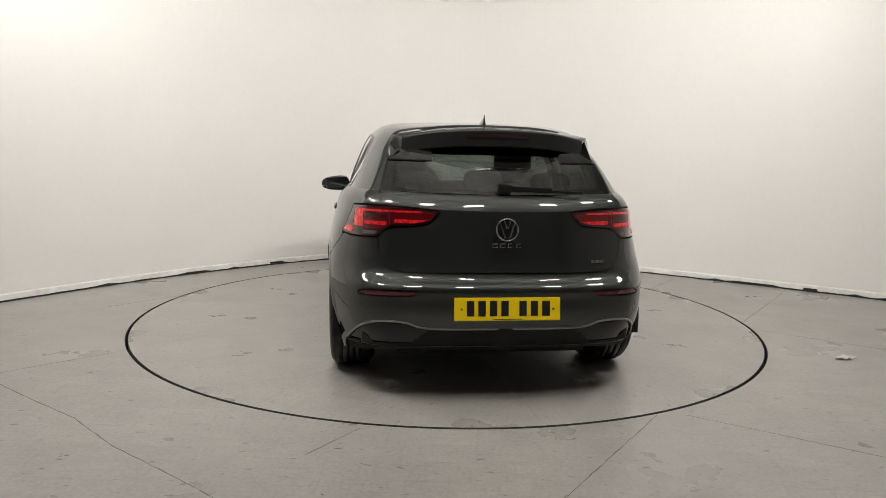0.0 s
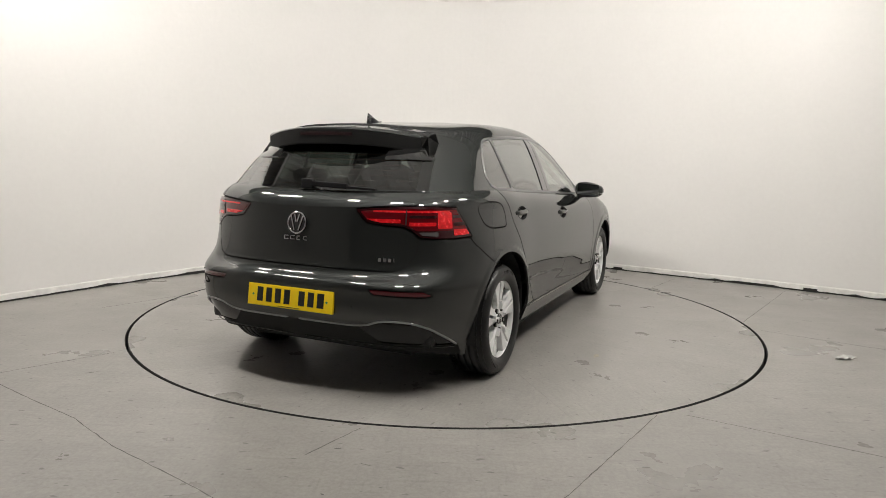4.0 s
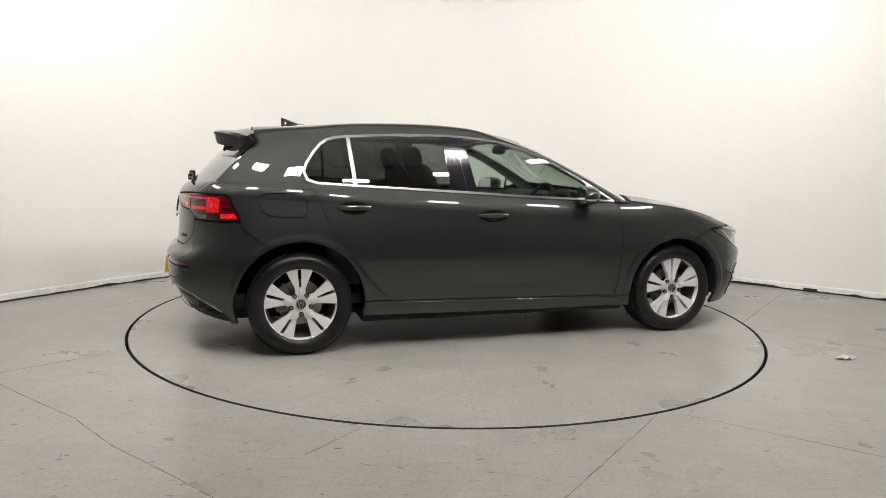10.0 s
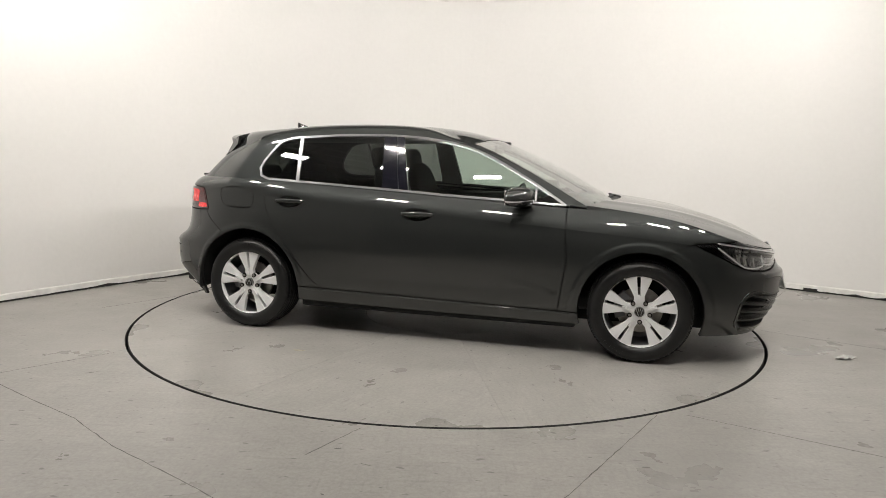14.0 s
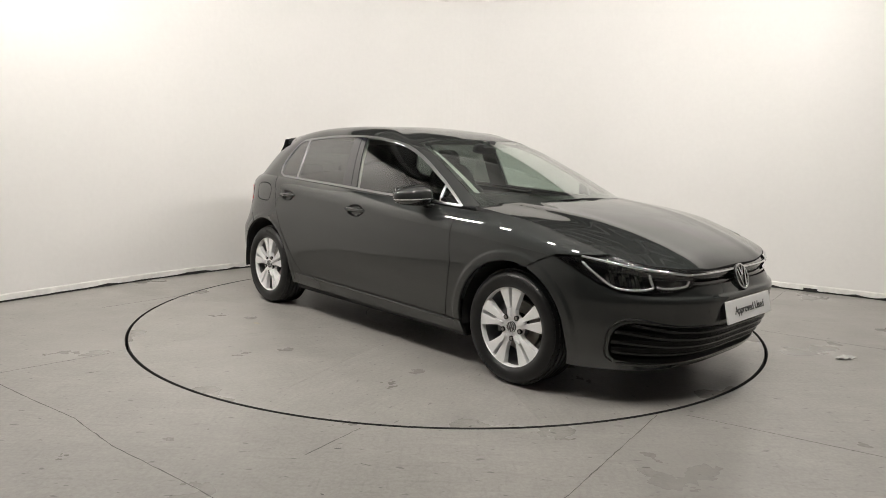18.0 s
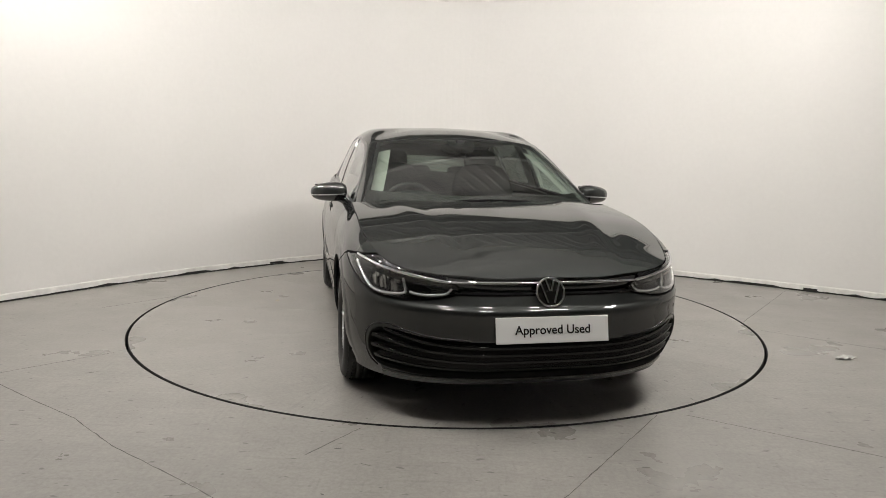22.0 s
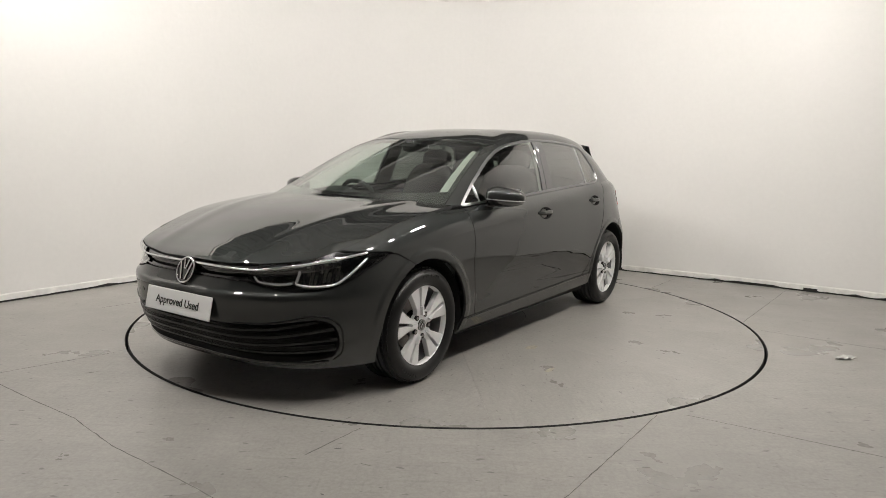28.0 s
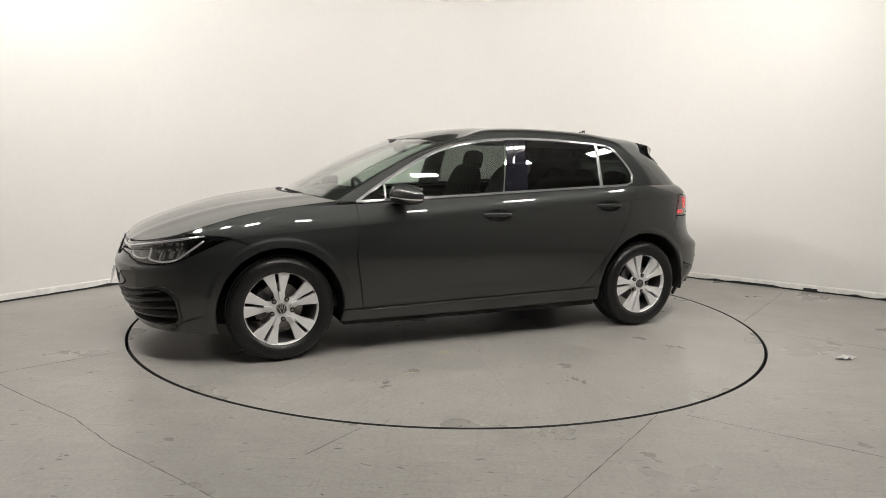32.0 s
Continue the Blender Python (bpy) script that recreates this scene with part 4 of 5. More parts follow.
panel("rear_window_border", STERN_GLASS, less(RW, both(grow(RW, -.05), where(lambda x, y, z, a: z - 1.225)), gap=0), M_FRIT, car, offset=-.007, rim=False)
HEATER = both(grow(RW, -.055), where(lambda x, y, z, a: np.abs(np.mod(z - 1.045, .026) - .013) - .0012))
panel("heater_wires", STERN, HEATER, material("heater_wire", (.20, .075, .05), .5), car, "thin heating wires in the rear window", offset=-.005, rim=False)["kind"] = "stuff"
pair("window_trim", FLANK, less(DLO, IN_DLO, gap=0), M_SATIN, car, "satin aluminium strip round the side windows", offset=.003, depth=.012)
for s in (1, -1):
    panel("pillar_cover", FLANK, less(both(IN_DLO, PILLAR_B), SPLIT_B, gap=.0005), M_PILLAR, car, "gloss black cover of the middle pillar", side=s, offset=.0005)
    panel("window_divider", FLANK, both(IN_DLO, DIVIDER_R), M_SATIN, car, side=s, offset=.001)
    panel("window_divider", FLANK, both(IN_DLO, DIVIDER_F), M_SATIN, car, side=s, offset=.001)
    back = where(lambda x, y, z, a: x - (-.968 - .10 * (z - 1.02)))
    panel("quarter_window", SIDE_GLASS, less(both(IN_DLO, back), DIVIDER_R, gap=0), M_TINT, car, "dark privacy glass", side=s, offset=-.003, rim=False)
    panel("rear_door_window", SIDE_GLASS, less(both(IN_DLO, where(lambda x, y, z, a: x + .30)), back, DIVIDER_R, PILLAR_B, gap=0), M_TINT, car, "dark privacy glass", side=s, offset=-.003, rim=False)
    fore = where(lambda x, y, z, a: (.655 - .06 * (z - .95)) - x)
    panel("front_door_window", SIDE_GLASS, less(both(IN_DLO, where(lambda x, y, z, a: -.29 - x)), fore, DIVIDER_F, PILLAR_B, gap=0), M_GLASS, car, "clear glass", side=s, offset=-.003, rim=False)
    panel("front_quarter_window", SIDE_GLASS, less(both(IN_DLO, fore), DIVIDER_F, gap=0), M_GLASS, car, "clear glass", side=s, offset=-.003, rim=False)
    panel("corner_cover", FLANK, both(IN_DLO, fore, poly([(.60, .90), (.66, .962), (.735, .985), (.86, .93), (.86, .90)])), M_FRIT, car, "black corner cover at the mirror", side=s, offset=.0, rim=False)
    panel("inner_pillar_trim", CABIN, both(either(FRAME, both(PILLAR_B, IN_DLO)), where(lambda x, y, z, a: np.maximum.reduce([-.95 - x, .95 - z, z - 1.36]))), M_LINER, car, "light grey pillar trim", side=s, offset=-.03, rim=False)
    WS_SIDE = where(lambda x, y, z, a: np.maximum.reduce([(.718 - (z - .945) * .44) - .080 - y, .985 - z, z - 1.30, .28 - x]))
    panel("inner_pillar_trim", CABIN, both(WS, WS_SIDE), M_LINER, car, "light grey windscreen pillar trim", side=s, offset=-.05, rim=False)
    panel("rear_pillar_trim", CABIN, both(FRAME, where(lambda x, y, z, a: np.maximum(x + .96, -1.62 - x))), M_DASH, car, side=s, offset=-.03, rim=False)
panel("headlining", CABIN, both(where(lambda x, y, z, a: np.maximum(1.335 - z, x - .20)), where(lambda x, y, z, a: -1.62 - x)), M_LINER, car, "light grey headlining", offset=-.035, rim=False)

# roof spoiler: painted blade, slim black trailing face, black underside running to the window, side fins
def spoiler_profile(u):
    back = -1.800 + 0.165 * abs(u) ** 2.4
    ztop = 1.347 - 0.042 * abs(u) ** 2.6
    zf = 1.376 - 0.048 * abs(u) ** 2.4
    xf = -1.555
    top = [(xf, zf - .020), (xf, zf), (back * .3 + xf * .7, zf - .009), (back * .55 + xf * .45, zf - .019), (back * .8 + xf * .2, ztop + .009), (back + .006, ztop + .001), (back, ztop - .004)]
    foot = -1.705 + .125 * abs(u) ** 2.2
    face = [(back, ztop - .004), (back + .003, ztop - .016), (back + .020, ztop - .078)]
    under = [(back + .020, ztop - .078), (back + .030, ztop - .084), (back * .4 + foot * .6, ztop - .080), (foot, 1.262 - .010 * abs(u) ** 2)]
    return top, face, under


WIDE = ([.535, .535, .524, .512, .500, .490, .488], [.488, .488, .492], [.492, .494, .512, .530])


def lofted(which, n=41):
    b2 = bmesh.new()
    rows = []
    for i in range(n):
        u = i / (n - 1) * 2 - 1
        rows.append([b2.verts.new((px, u * w, pz)) for (px, pz), w in zip(spoiler_profile(u)[which], WIDE[which])])
    for a, c in zip(rows, rows[1:]):
        for k in range(len(a) - 1):
            b2.faces.new((a[k], a[k + 1], c[k + 1], c[k]))
    return b2


spoiler = part("roof_spoiler", lofted(0), M_PAINT, car, "painted roof spoiler with a gloss black rear face", smooth=True)
part("rear_face", lofted(1), M_UNDER, spoiler, "black trailing face", smooth=True)
part("underside", lofted(2), M_UNDER, spoiler, "black underside above the window", smooth=True)
for s in (1, -1):
    bm = bmesh.new()
    top, face, under = spoiler_profile(1.0)
    cap = [(x, w, z) for (x, z), w in zip(top[1:] + face[1:], WIDE[0][1:] + WIDE[1][1:])]
    cap += [(-1.640, .512, 1.236), (-1.652, .545, 1.192), (-1.600, .556, 1.222), (-1.553, .552, 1.275)]
    near = [bm.verts.new((x, s * (w + .002), z)) for x, w, z in cap]
    far = [bm.verts.new((x + .004, s * (w - .03), z - .002)) for x, w, z in cap]
    bm.faces.new(near), bm.faces.new(far[::-1])
    for k in range(len(cap)):
        bm.faces.new((near[k], far[k], far[(k + 1) % len(cap)], near[(k + 1) % len(cap)]))
    bmesh.ops.recalc_face_normals(bm, faces=bm.faces)
    fin = part("spoiler_fin", bm, M_FRIT, spoiler, "gloss black fin beside the rear window")
    FIN = where(lambda x, y, z, a: np.maximum.reduce([x + 1.556 + (1.30 - z) * .80, 1.188 - z, .34 - y]))
    panel("fin_face", STERN, FIN, M_FRIT, fin, side=s, offset=.004, depth=.008)
bm = bmesh.new()
rows = []
for i in range(13):
    u = (i / 12 * 2 - 1) * .33
    (x0, z0), (x1, z1) = spoiler_profile(u)[1][1:]
    rows.append([bm.verts.new((x0 + (x1 - x0) * w - .0025, u * .50, z0 + (z1 - z0) * w)) for w in (.06, .34)])
for a, c in zip(rows, rows[1:]):
    bm.faces.new((a[0], a[1], c[1], c[0]))
part("brake_light", bm, M_HIGHBRAKE, spoiler, "unlit dark red high brake light", smooth=True)

# tail
tailgate = panel("tailgate", BODY, less(TAILGATE, TAILLAMP), M_PAINT, car, "dark grey tailgate")
bumper_r = panel("rear_bumper", BODY, less(R_BUMPER, ARCH_R, TAILGATE, TAILLAMP, VALANCE, REFLECTOR), M_PAINT, car, "dark grey painted rear bumper")
panel("valance", TAIL, grow(VALANCE, -.004), M_PLASTIC, bumper_r, "black plastic lower valance", offset=-.02)
LOW_LINE = where(lambda x, y, z, a: np.interp(a, [4.4, 4.65, 4.8, 5.08, 5.35], [.250, .263, .270, .281, .279]) - z)
POCKET = both(VALANCE, LOW_LINE)
for s in (1, -1):
    tube("valance_strip", TAIL, [(5.345, .381), (5.15, .381), (5.02, .382), (4.955, .390), (4.90, .409), (4.82, .415), (4.74, .406), (4.66, .376), (4.60, .338), (4.53, .290), (4.50, .268)][::-1], .0058, M_SATIN, bumper_r, "thin satin strip framing the valance", s, flat=.6, n=90)
    tube("valance_lip", TAIL, [(4.50, .258), (4.65, .266), (4.8, .272), (5.08, .282), (5.345, .281)], .004, M_SLAT, bumper_r, "thin black lower lip", s, flat=.6)
END = both(grow(POCKET, -.008), where(lambda x, y, z, a: a - 4.98 - (z - .34) * 1.2))
pair("valance_pocket", TAIL, END, M_BLACK, bumper_r, "black blind end panel of the valance", offset=-.010)
for s in (1, -1):
    panel("rear_reflector", TAIL, REFLECTOR, M_REARRED, bumper_r, "slim dark red reflector", side=s, offset=-.002)
    lamp = panel("tail_lamp", TAIL, grow(TAILLAMP, -.002), M_REDDARK, car, "red LED tail lamp with dark inserts", side=s, offset=.001)
    inset = grow(TAILLAMP, -.012)
    gate = where(lambda x, y, z, a: np.abs(a - 4.815) - .002)
    band = lambda a0, a1, z0, z1: both(inset, where(lambda x, y, z, a: np.maximum(np.abs(a - (a0 + a1) / 2) - (a1 - a0) / 2, np.abs(z - (z0 + z1) / 2) - (z1 - z0) / 2)))
    panel("lens", TAIL, less(inset, both(where(lambda x, y, z, a: z - .846), where(lambda x, y, z, a: a - 4.80)), gap=0), M_REDLENS, lamp, "red lens", side=s, offset=.0025, depth=.003)
    panel("light_bar", TAIL, band(4.84, 5.0, .884, .902), M_REDBRIGHT, lamp, "bright red light bar", side=s, offset=.0040, depth=.003)
    panel("light_bar", TAIL, band(4.655, 4.80, .870, .888), M_REDBRIGHT, lamp, side=s, offset=.0040, depth=.003)
    panel("light_bar", TAIL, band(4.655, 4.80, .908, .922), M_REDDARK, lamp, side=s, offset=.0040, depth=.003)
    panel("light_block", TAIL, band(4.545, 4.645, .856, .935), M_REDBRIGHT, lamp, side=s, offset=.0040, depth=.003)
    panel("light_block", TAIL, band(4.40, 4.535, .820, .850), M_REDBRIGHT, lamp, side=s, offset=.0040, depth=.003)
    panel("dark_insert", TAIL, band(4.42, 4.535, .868, .884), M_REDDARK, lamp, side=s, offset=.0040, depth=.003)
    panel("dark_insert", TAIL, band(4.42, 4.535, .905, .920), M_REDDARK, lamp, side=s, offset=.0040, depth=.003)
    panel("light_bar", TAIL, band(4.56, 4.97, .934, .944), M_REDBRIGHT, lamp, side=s, offset=.0040, depth=.003)
    panel("seam", TAIL, both(inset, grow(gate, .0012)), M_INK, lamp, "dark joint between body and tailgate", side=s, offset=.0048, depth=.003)
    panel("reverse_lens", TAIL, band(4.64, 4.79, .816, .840), M_SMOKE, lamp, "smoked grey reversing lens", side=s, offset=.003, depth=.003)

# nose
for s in (1, -1):
    lamp = panel("headlamp", NOSE, grow(HEADLAMP, -.002), M_LAMPIN, car, "clear headlamp with a bright light strip", side=s, offset=-.045, depth=-.042)
    inner = grow(HEADLAMP, -.004)
    tube("light_strip", NOSE, [(.438, .634), (.460, .615), (.50, .607), (.55, .603), (.60, .605), (.630, .612)], .0078, M_REFLECT, lamp, "bright chrome light strip", s, -.010)
    tube("light_strip", NOSE, [(.658, .664), (.650, .632), (.650, .610), (.677, .600), (.746, .596), (.81, .600), (.850, .610), (.89, .636), (.945, .680), (.995, .722)], .0078, M_REFLECT, lamp, "", s, -.010)
    tube("brow", NOSE, [(.43, .6625), (.467, .666), (.574, .682), (.684, .697), (.80, .714), (.90, .730), (1.00, .745)], .0070, M_CHROME, lamp, "thin chrome brow", s, -.001)
    for k in range(9):
        a0 = .692 + .022 * k
        for j in range(2):
            z0 = .610 + .003 * k + .042 * j
            panel("reflector", NOSE, both(grow(HEADLAMP, -.014), stroke([(a0 + .006 * j, z0), (a0 + .004 + .006 * j, z0 + .030)], .0075 + .002 * ((k + j) % 2))), M_FACET if (k + j) % 3 else M_LAMPIN, lamp, "upright mirror facet" if k + j == 0 else "", side=s, offset=-.034 + .006 * ((k + j) % 2), depth=.008)
    for a0, a1, z0 in ((.475, .540, .640), (.555, .632, .640)):
        panel("projector", NOSE, both(grow(HEADLAMP, -.010), stroke([(a0, z0 - .010), (a1, z0 - .012)], .012)), M_GLOSS, lamp, side=s, offset=-.026, depth=.012)
        panel("reflector", NOSE, both(grow(HEADLAMP, -.010), stroke([(a0, z0 + .012), (a1, z0 + .018)], .0035)), M_FACET, lamp, side=s, offset=-.024, depth=.012)
    panel("lens", NOSE, grow(HEADLAMP, -.003), M_LENS, lamp, "clear lens", side=s, offset=-.001, rim=False)
bar = panel("grille_bar", NOSE, both(BAR, less(where(lambda x, y, z, a: 0 * x - 1), HEADLAMP, gap=.002)), M_GLOSS, car, "black grille bar between the headlamps", offset=-.012)
tube("chrome_strip", NOSE, [(0, .6635), (.15, .6635), (.30, .6635), (.43, .6625)], .0062, M_CHROME, bar, "slim chrome strip", offset=-.004, whole=True)
panel("lower_strip", NOSE, both(BAR, where(lambda x, y, z, a: np.abs(z - .617) - .003), where(lambda x, y, z, a: a - .43)), M_GLOSS, bar, offset=-.002, depth=.012)
grille = panel("lower_grille", NOSE, GRILLE, M_UNDER, car, "black lower grille with slats", offset=-.055, depth=-.052)
rise = lambda a: np.interp(a, [0, .40, .55, .68, .80, .9], [0, .004, .014, .038, .058, .062])
for zc in (.376, .340, .302, .262):
    panel("slat", NOSE, both(grow(GRILLE, -.003), where(lambda x, y, z, a: np.abs(z - zc - rise(a) * (zc - .20) / .16) - .0085)), M_SLAT, grille, offset=-.006, depth=.03)
    slat_line = [(a, zc + float(rise(a)) * (zc - .20) / .16 + .004) for a in (0, .2, .4, .5, .6, .68, .74, .815)]
    tube("slat_edge", NOSE, slat_line, .0034, M_BLACK, grille, "gloss black slat edge" if zc > .37 else "", offset=-.006, whole=True)


# raised beads coloured black for the shade of the grooves there
for s in (1, -1):
    tube("grille_surround", NOSE, [(.36, .414), (.46, .417), (.55, .424), (.64, .440), (.73, .459), (.815, .449), (.873, .402), (.883, .33), (.865, .268), (.82, .232)], .0050, M_SLAT, grille, "black bead for the shaded groove round the grille's end", s, -.001)
tube("bumper_lip", NOSE, [(0, .212), (.2, .212), (.4, .213), (.55, .214), (.70, .218), (.80, .225)], .0095, M_FRIT, car, "gloss black lip under the front bumper", offset=0, flat=.7, whole=True)


# ---------------------------------------------------------------- badges and plates
def disc_bm(r, h, seg=40, m=None):
    b2 = bmesh.new()
    bmesh.ops.create_cone(b2, cap_ends=True, segments=seg, radius1=r, radius2=r * 0.97, depth=h, matrix=m or Matrix())
    return b2


def emblem(where_, mat_plate):
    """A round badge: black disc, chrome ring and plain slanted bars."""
    e = part("emblem", disc_bm(0.056, 0.008, m=where_), mat_plate, car, "round black badge with a chrome ring", smooth=False)
    b2 = bmesh.new()
    seg, tube = 48, 8
    rows = []
    for i in range(seg):
        a = 2 * math.pi * i / seg
        rows.append([b2.verts.new(where_ @ Vector(((0.053 + 0.0045 * math.cos(t)) * math.cos(a), (0.053 + 0.0045 * math.cos(t)) * math.sin(a), 0.005 + 0.004 * math.sin(t)))) for t in [2 * math.pi * k / tube for k in range(tube)]])
    for i in range(seg):
        for k in range(tube):
            b2.faces.new((rows[i][k], rows[(i + 1) % seg][k], rows[(i + 1) % seg][(k + 1) % tube], rows[i][(k + 1) % tube]))
    part("ring", b2, M_CHROME, e, "chrome ring", smooth=True)
    for sx in (1, -1):
        for x0, y0, x1, y1 in ((.036, .034, .012, -.040), (.015, .044, .003, .004)):
            b2 = bmesh.new()
            a, c = Vector((sx * x0, y0, .006)), Vector((sx * x1, y1, .006))
            d = c - a
            box(b2, -d.length / 2, d.length / 2, -.0038, .0038, -.002, .003, .001, where_ @ Matrix.Translation((a + c) / 2) @ Matrix.Rotation(math.atan2(d.y, d.x), 4, "Z"))
            part("badge_bar", b2, M_CHROME, e)


def facing(x, z, forward, tilt):
    """A frame on the car's centre line: x across, y up, z out of the surface. tilt leans its face upward."""
    m = Matrix(((0, 0, 1), (1, 0, 0), (0, 1, 0))).to_4x4() if forward else Matrix(((0, 0, -1), (-1, 0, 0), (0, 1, 0))).to_4x4()
    return Matrix.Translation((x, 0, z)) @ m @ Matrix.Rotation(radians(-tilt), 4, "X")


emblem(facing(2.154, .622, True, 20) @ Matrix.Scale(1.2, 4), M_FRIT)
emblem(facing(-2.035, .863, False, 8), M_GLOSS)
front_frame = facing(2.207, .467, True, 12)
bm = bmesh.new()
box(bm, -.260, .260, -.0575, .0575, -.004, .005, .003, front_frame)
fplate = part("front_plate", bm, M_PLATE_W, car, "white plate with the words Approved Used")
text = bpy.data.curves.new("plate_words", "FONT")
text.body, text.size, text.align_x, text.align_y, text.extrude, text.offset = "Approved Used", .0545, "CENTER", "CENTER", .0006, .0007
text.materials.append(M_INK)
tmp = new("tmp_words", text)
bpy.context.view_layer.update()
words = bpy.data.meshes.new_from_object(tmp.evaluated_get(bpy.context.evaluated_depsgraph_get()))
bpy.data.objects.remove(tmp)
words.transform(front_frame @ Matrix.Translation((0, -.001, .0062)))
wob = new("plate_words", words)
wob.parent = fplate
wob["label"], wob["kind"] = "black words Approved Used", "stuff"

back_frame = facing(-2.104, .487, False, 8)
bm = bmesh.new()
box(bm, -.260, .260, -.0555, .0555, -.012, .005, .003, back_frame)
rplate = part("rear_plate", bm, M_PLATE_Y, car, "yellow plate with plain black bars")
x = -.2
for wdt in (.050, .050, .050, .050, None, .050, .050, .055):
    if wdt is None:
        x += .033
        continue
    bm = bmesh.new()
    box(bm, x, x + wdt * .72, -.033, .040, .0045, .0062, 0, back_frame)
    part("plate_bar", bm, M_INK, rplate)
    x += wdt + .006
for sx in (1, -1):
    part("plate_screw", disc_bm(.006, .003, 12, back_frame @ Matrix.Translation((sx * .225, 0, .006))), material("green_screw_cap", (.03, .22, .08), .4), rplate)
bm = bmesh.new()
box(bm, -.07, .07, -.050, -.047, .0045, .0060, 0, back_frame)
part("plate_bar", bm, M_INK, rplate)
# model badges as plain chrome bars
frame_m = facing(-2.043, .788, False, 4)
for i, wdt in enumerate((.028, .028, .020, .024)):
    bm = bmesh.new()
    x = -.074 + i * .039
    box(bm, x, x + wdt, -.011, -.007, 0, .006, .001, frame_m)
    box(bm, x, x + wdt, .006, .010, 0, .006, .001, frame_m)
    box(bm, x, x + .005, -.007, .006, 0, .006, .001, frame_m)
    part("model_badge", bm, M_CHROME, tailgate)
for i, wdt in enumerate((.018, .020, .018, .006)):
    bm = bmesh.new()
    x = .445 + i * .024
    j = np.argmin((BODY.p[..., 1] - x) ** 2 + (BODY.p[..., 2] - .70) ** 2 + (BODY.p[..., 0] > 0) * 9)
    c = BODY.p.reshape(-1, 3)[j]
    box(bm, c[0] - .006, c[0] + .004, -x - wdt, -x, .694, .712, .001)
    part("model_badge", bm, M_CHROME, tailgate)
# ---------------------------------------------------------------- wheels
def ring_surface(bm, profile, seg, closed=False):
    """Turn a profile [(radius, y)] about the y axis."""
    rows = []
    for i in range(seg):
        a = 2 * math.pi * i / seg
        rows.append([bm.verts.new((r * math.cos(a), y, r * math.sin(a))) for r, y in profile])
    for i in range(seg):
        a, c = rows[i], rows[(i + 1) % seg]
        for k in range(len(profile) - (0 if closed else 1)):
            k2 = (k + 1) % len(profile)
            bm.faces.new((a[k], a[k2], c[k2], c[k]))
    bmesh.ops.recalc_face_normals(bm, faces=bm.faces)
    return bm


def spoke_plate(bm, outline, y_front, y_back, turn):
    """A flat-fronted solid from an outline (radius, sideways), its front dished towards the hub."""
    ca, sa = math.cos(turn), math.sin(turn)
    fr, bk = [], []
    for r, s in outline:
        x, z = r * ca - s * sa, r * sa + s * ca
        dish = 0.016 * (1 - min(r / 0.2, 1)) ** 1.5 + 0.07 * max(abs(s) - 0.012, 0)
        fr.append(bm.verts.new((x, y_front - dish, z)))
        bk.append(bm.verts.new((x * 0.99, y_back, z * 0.99)))
    f = bm.faces.new(fr)
    bm.faces.new(bk[::-1])
    n = len(fr)
    for k in range(n):
        bm.faces.new((fr[k], bk[k], bk[(k + 1) % n], fr[(k + 1) % n]))


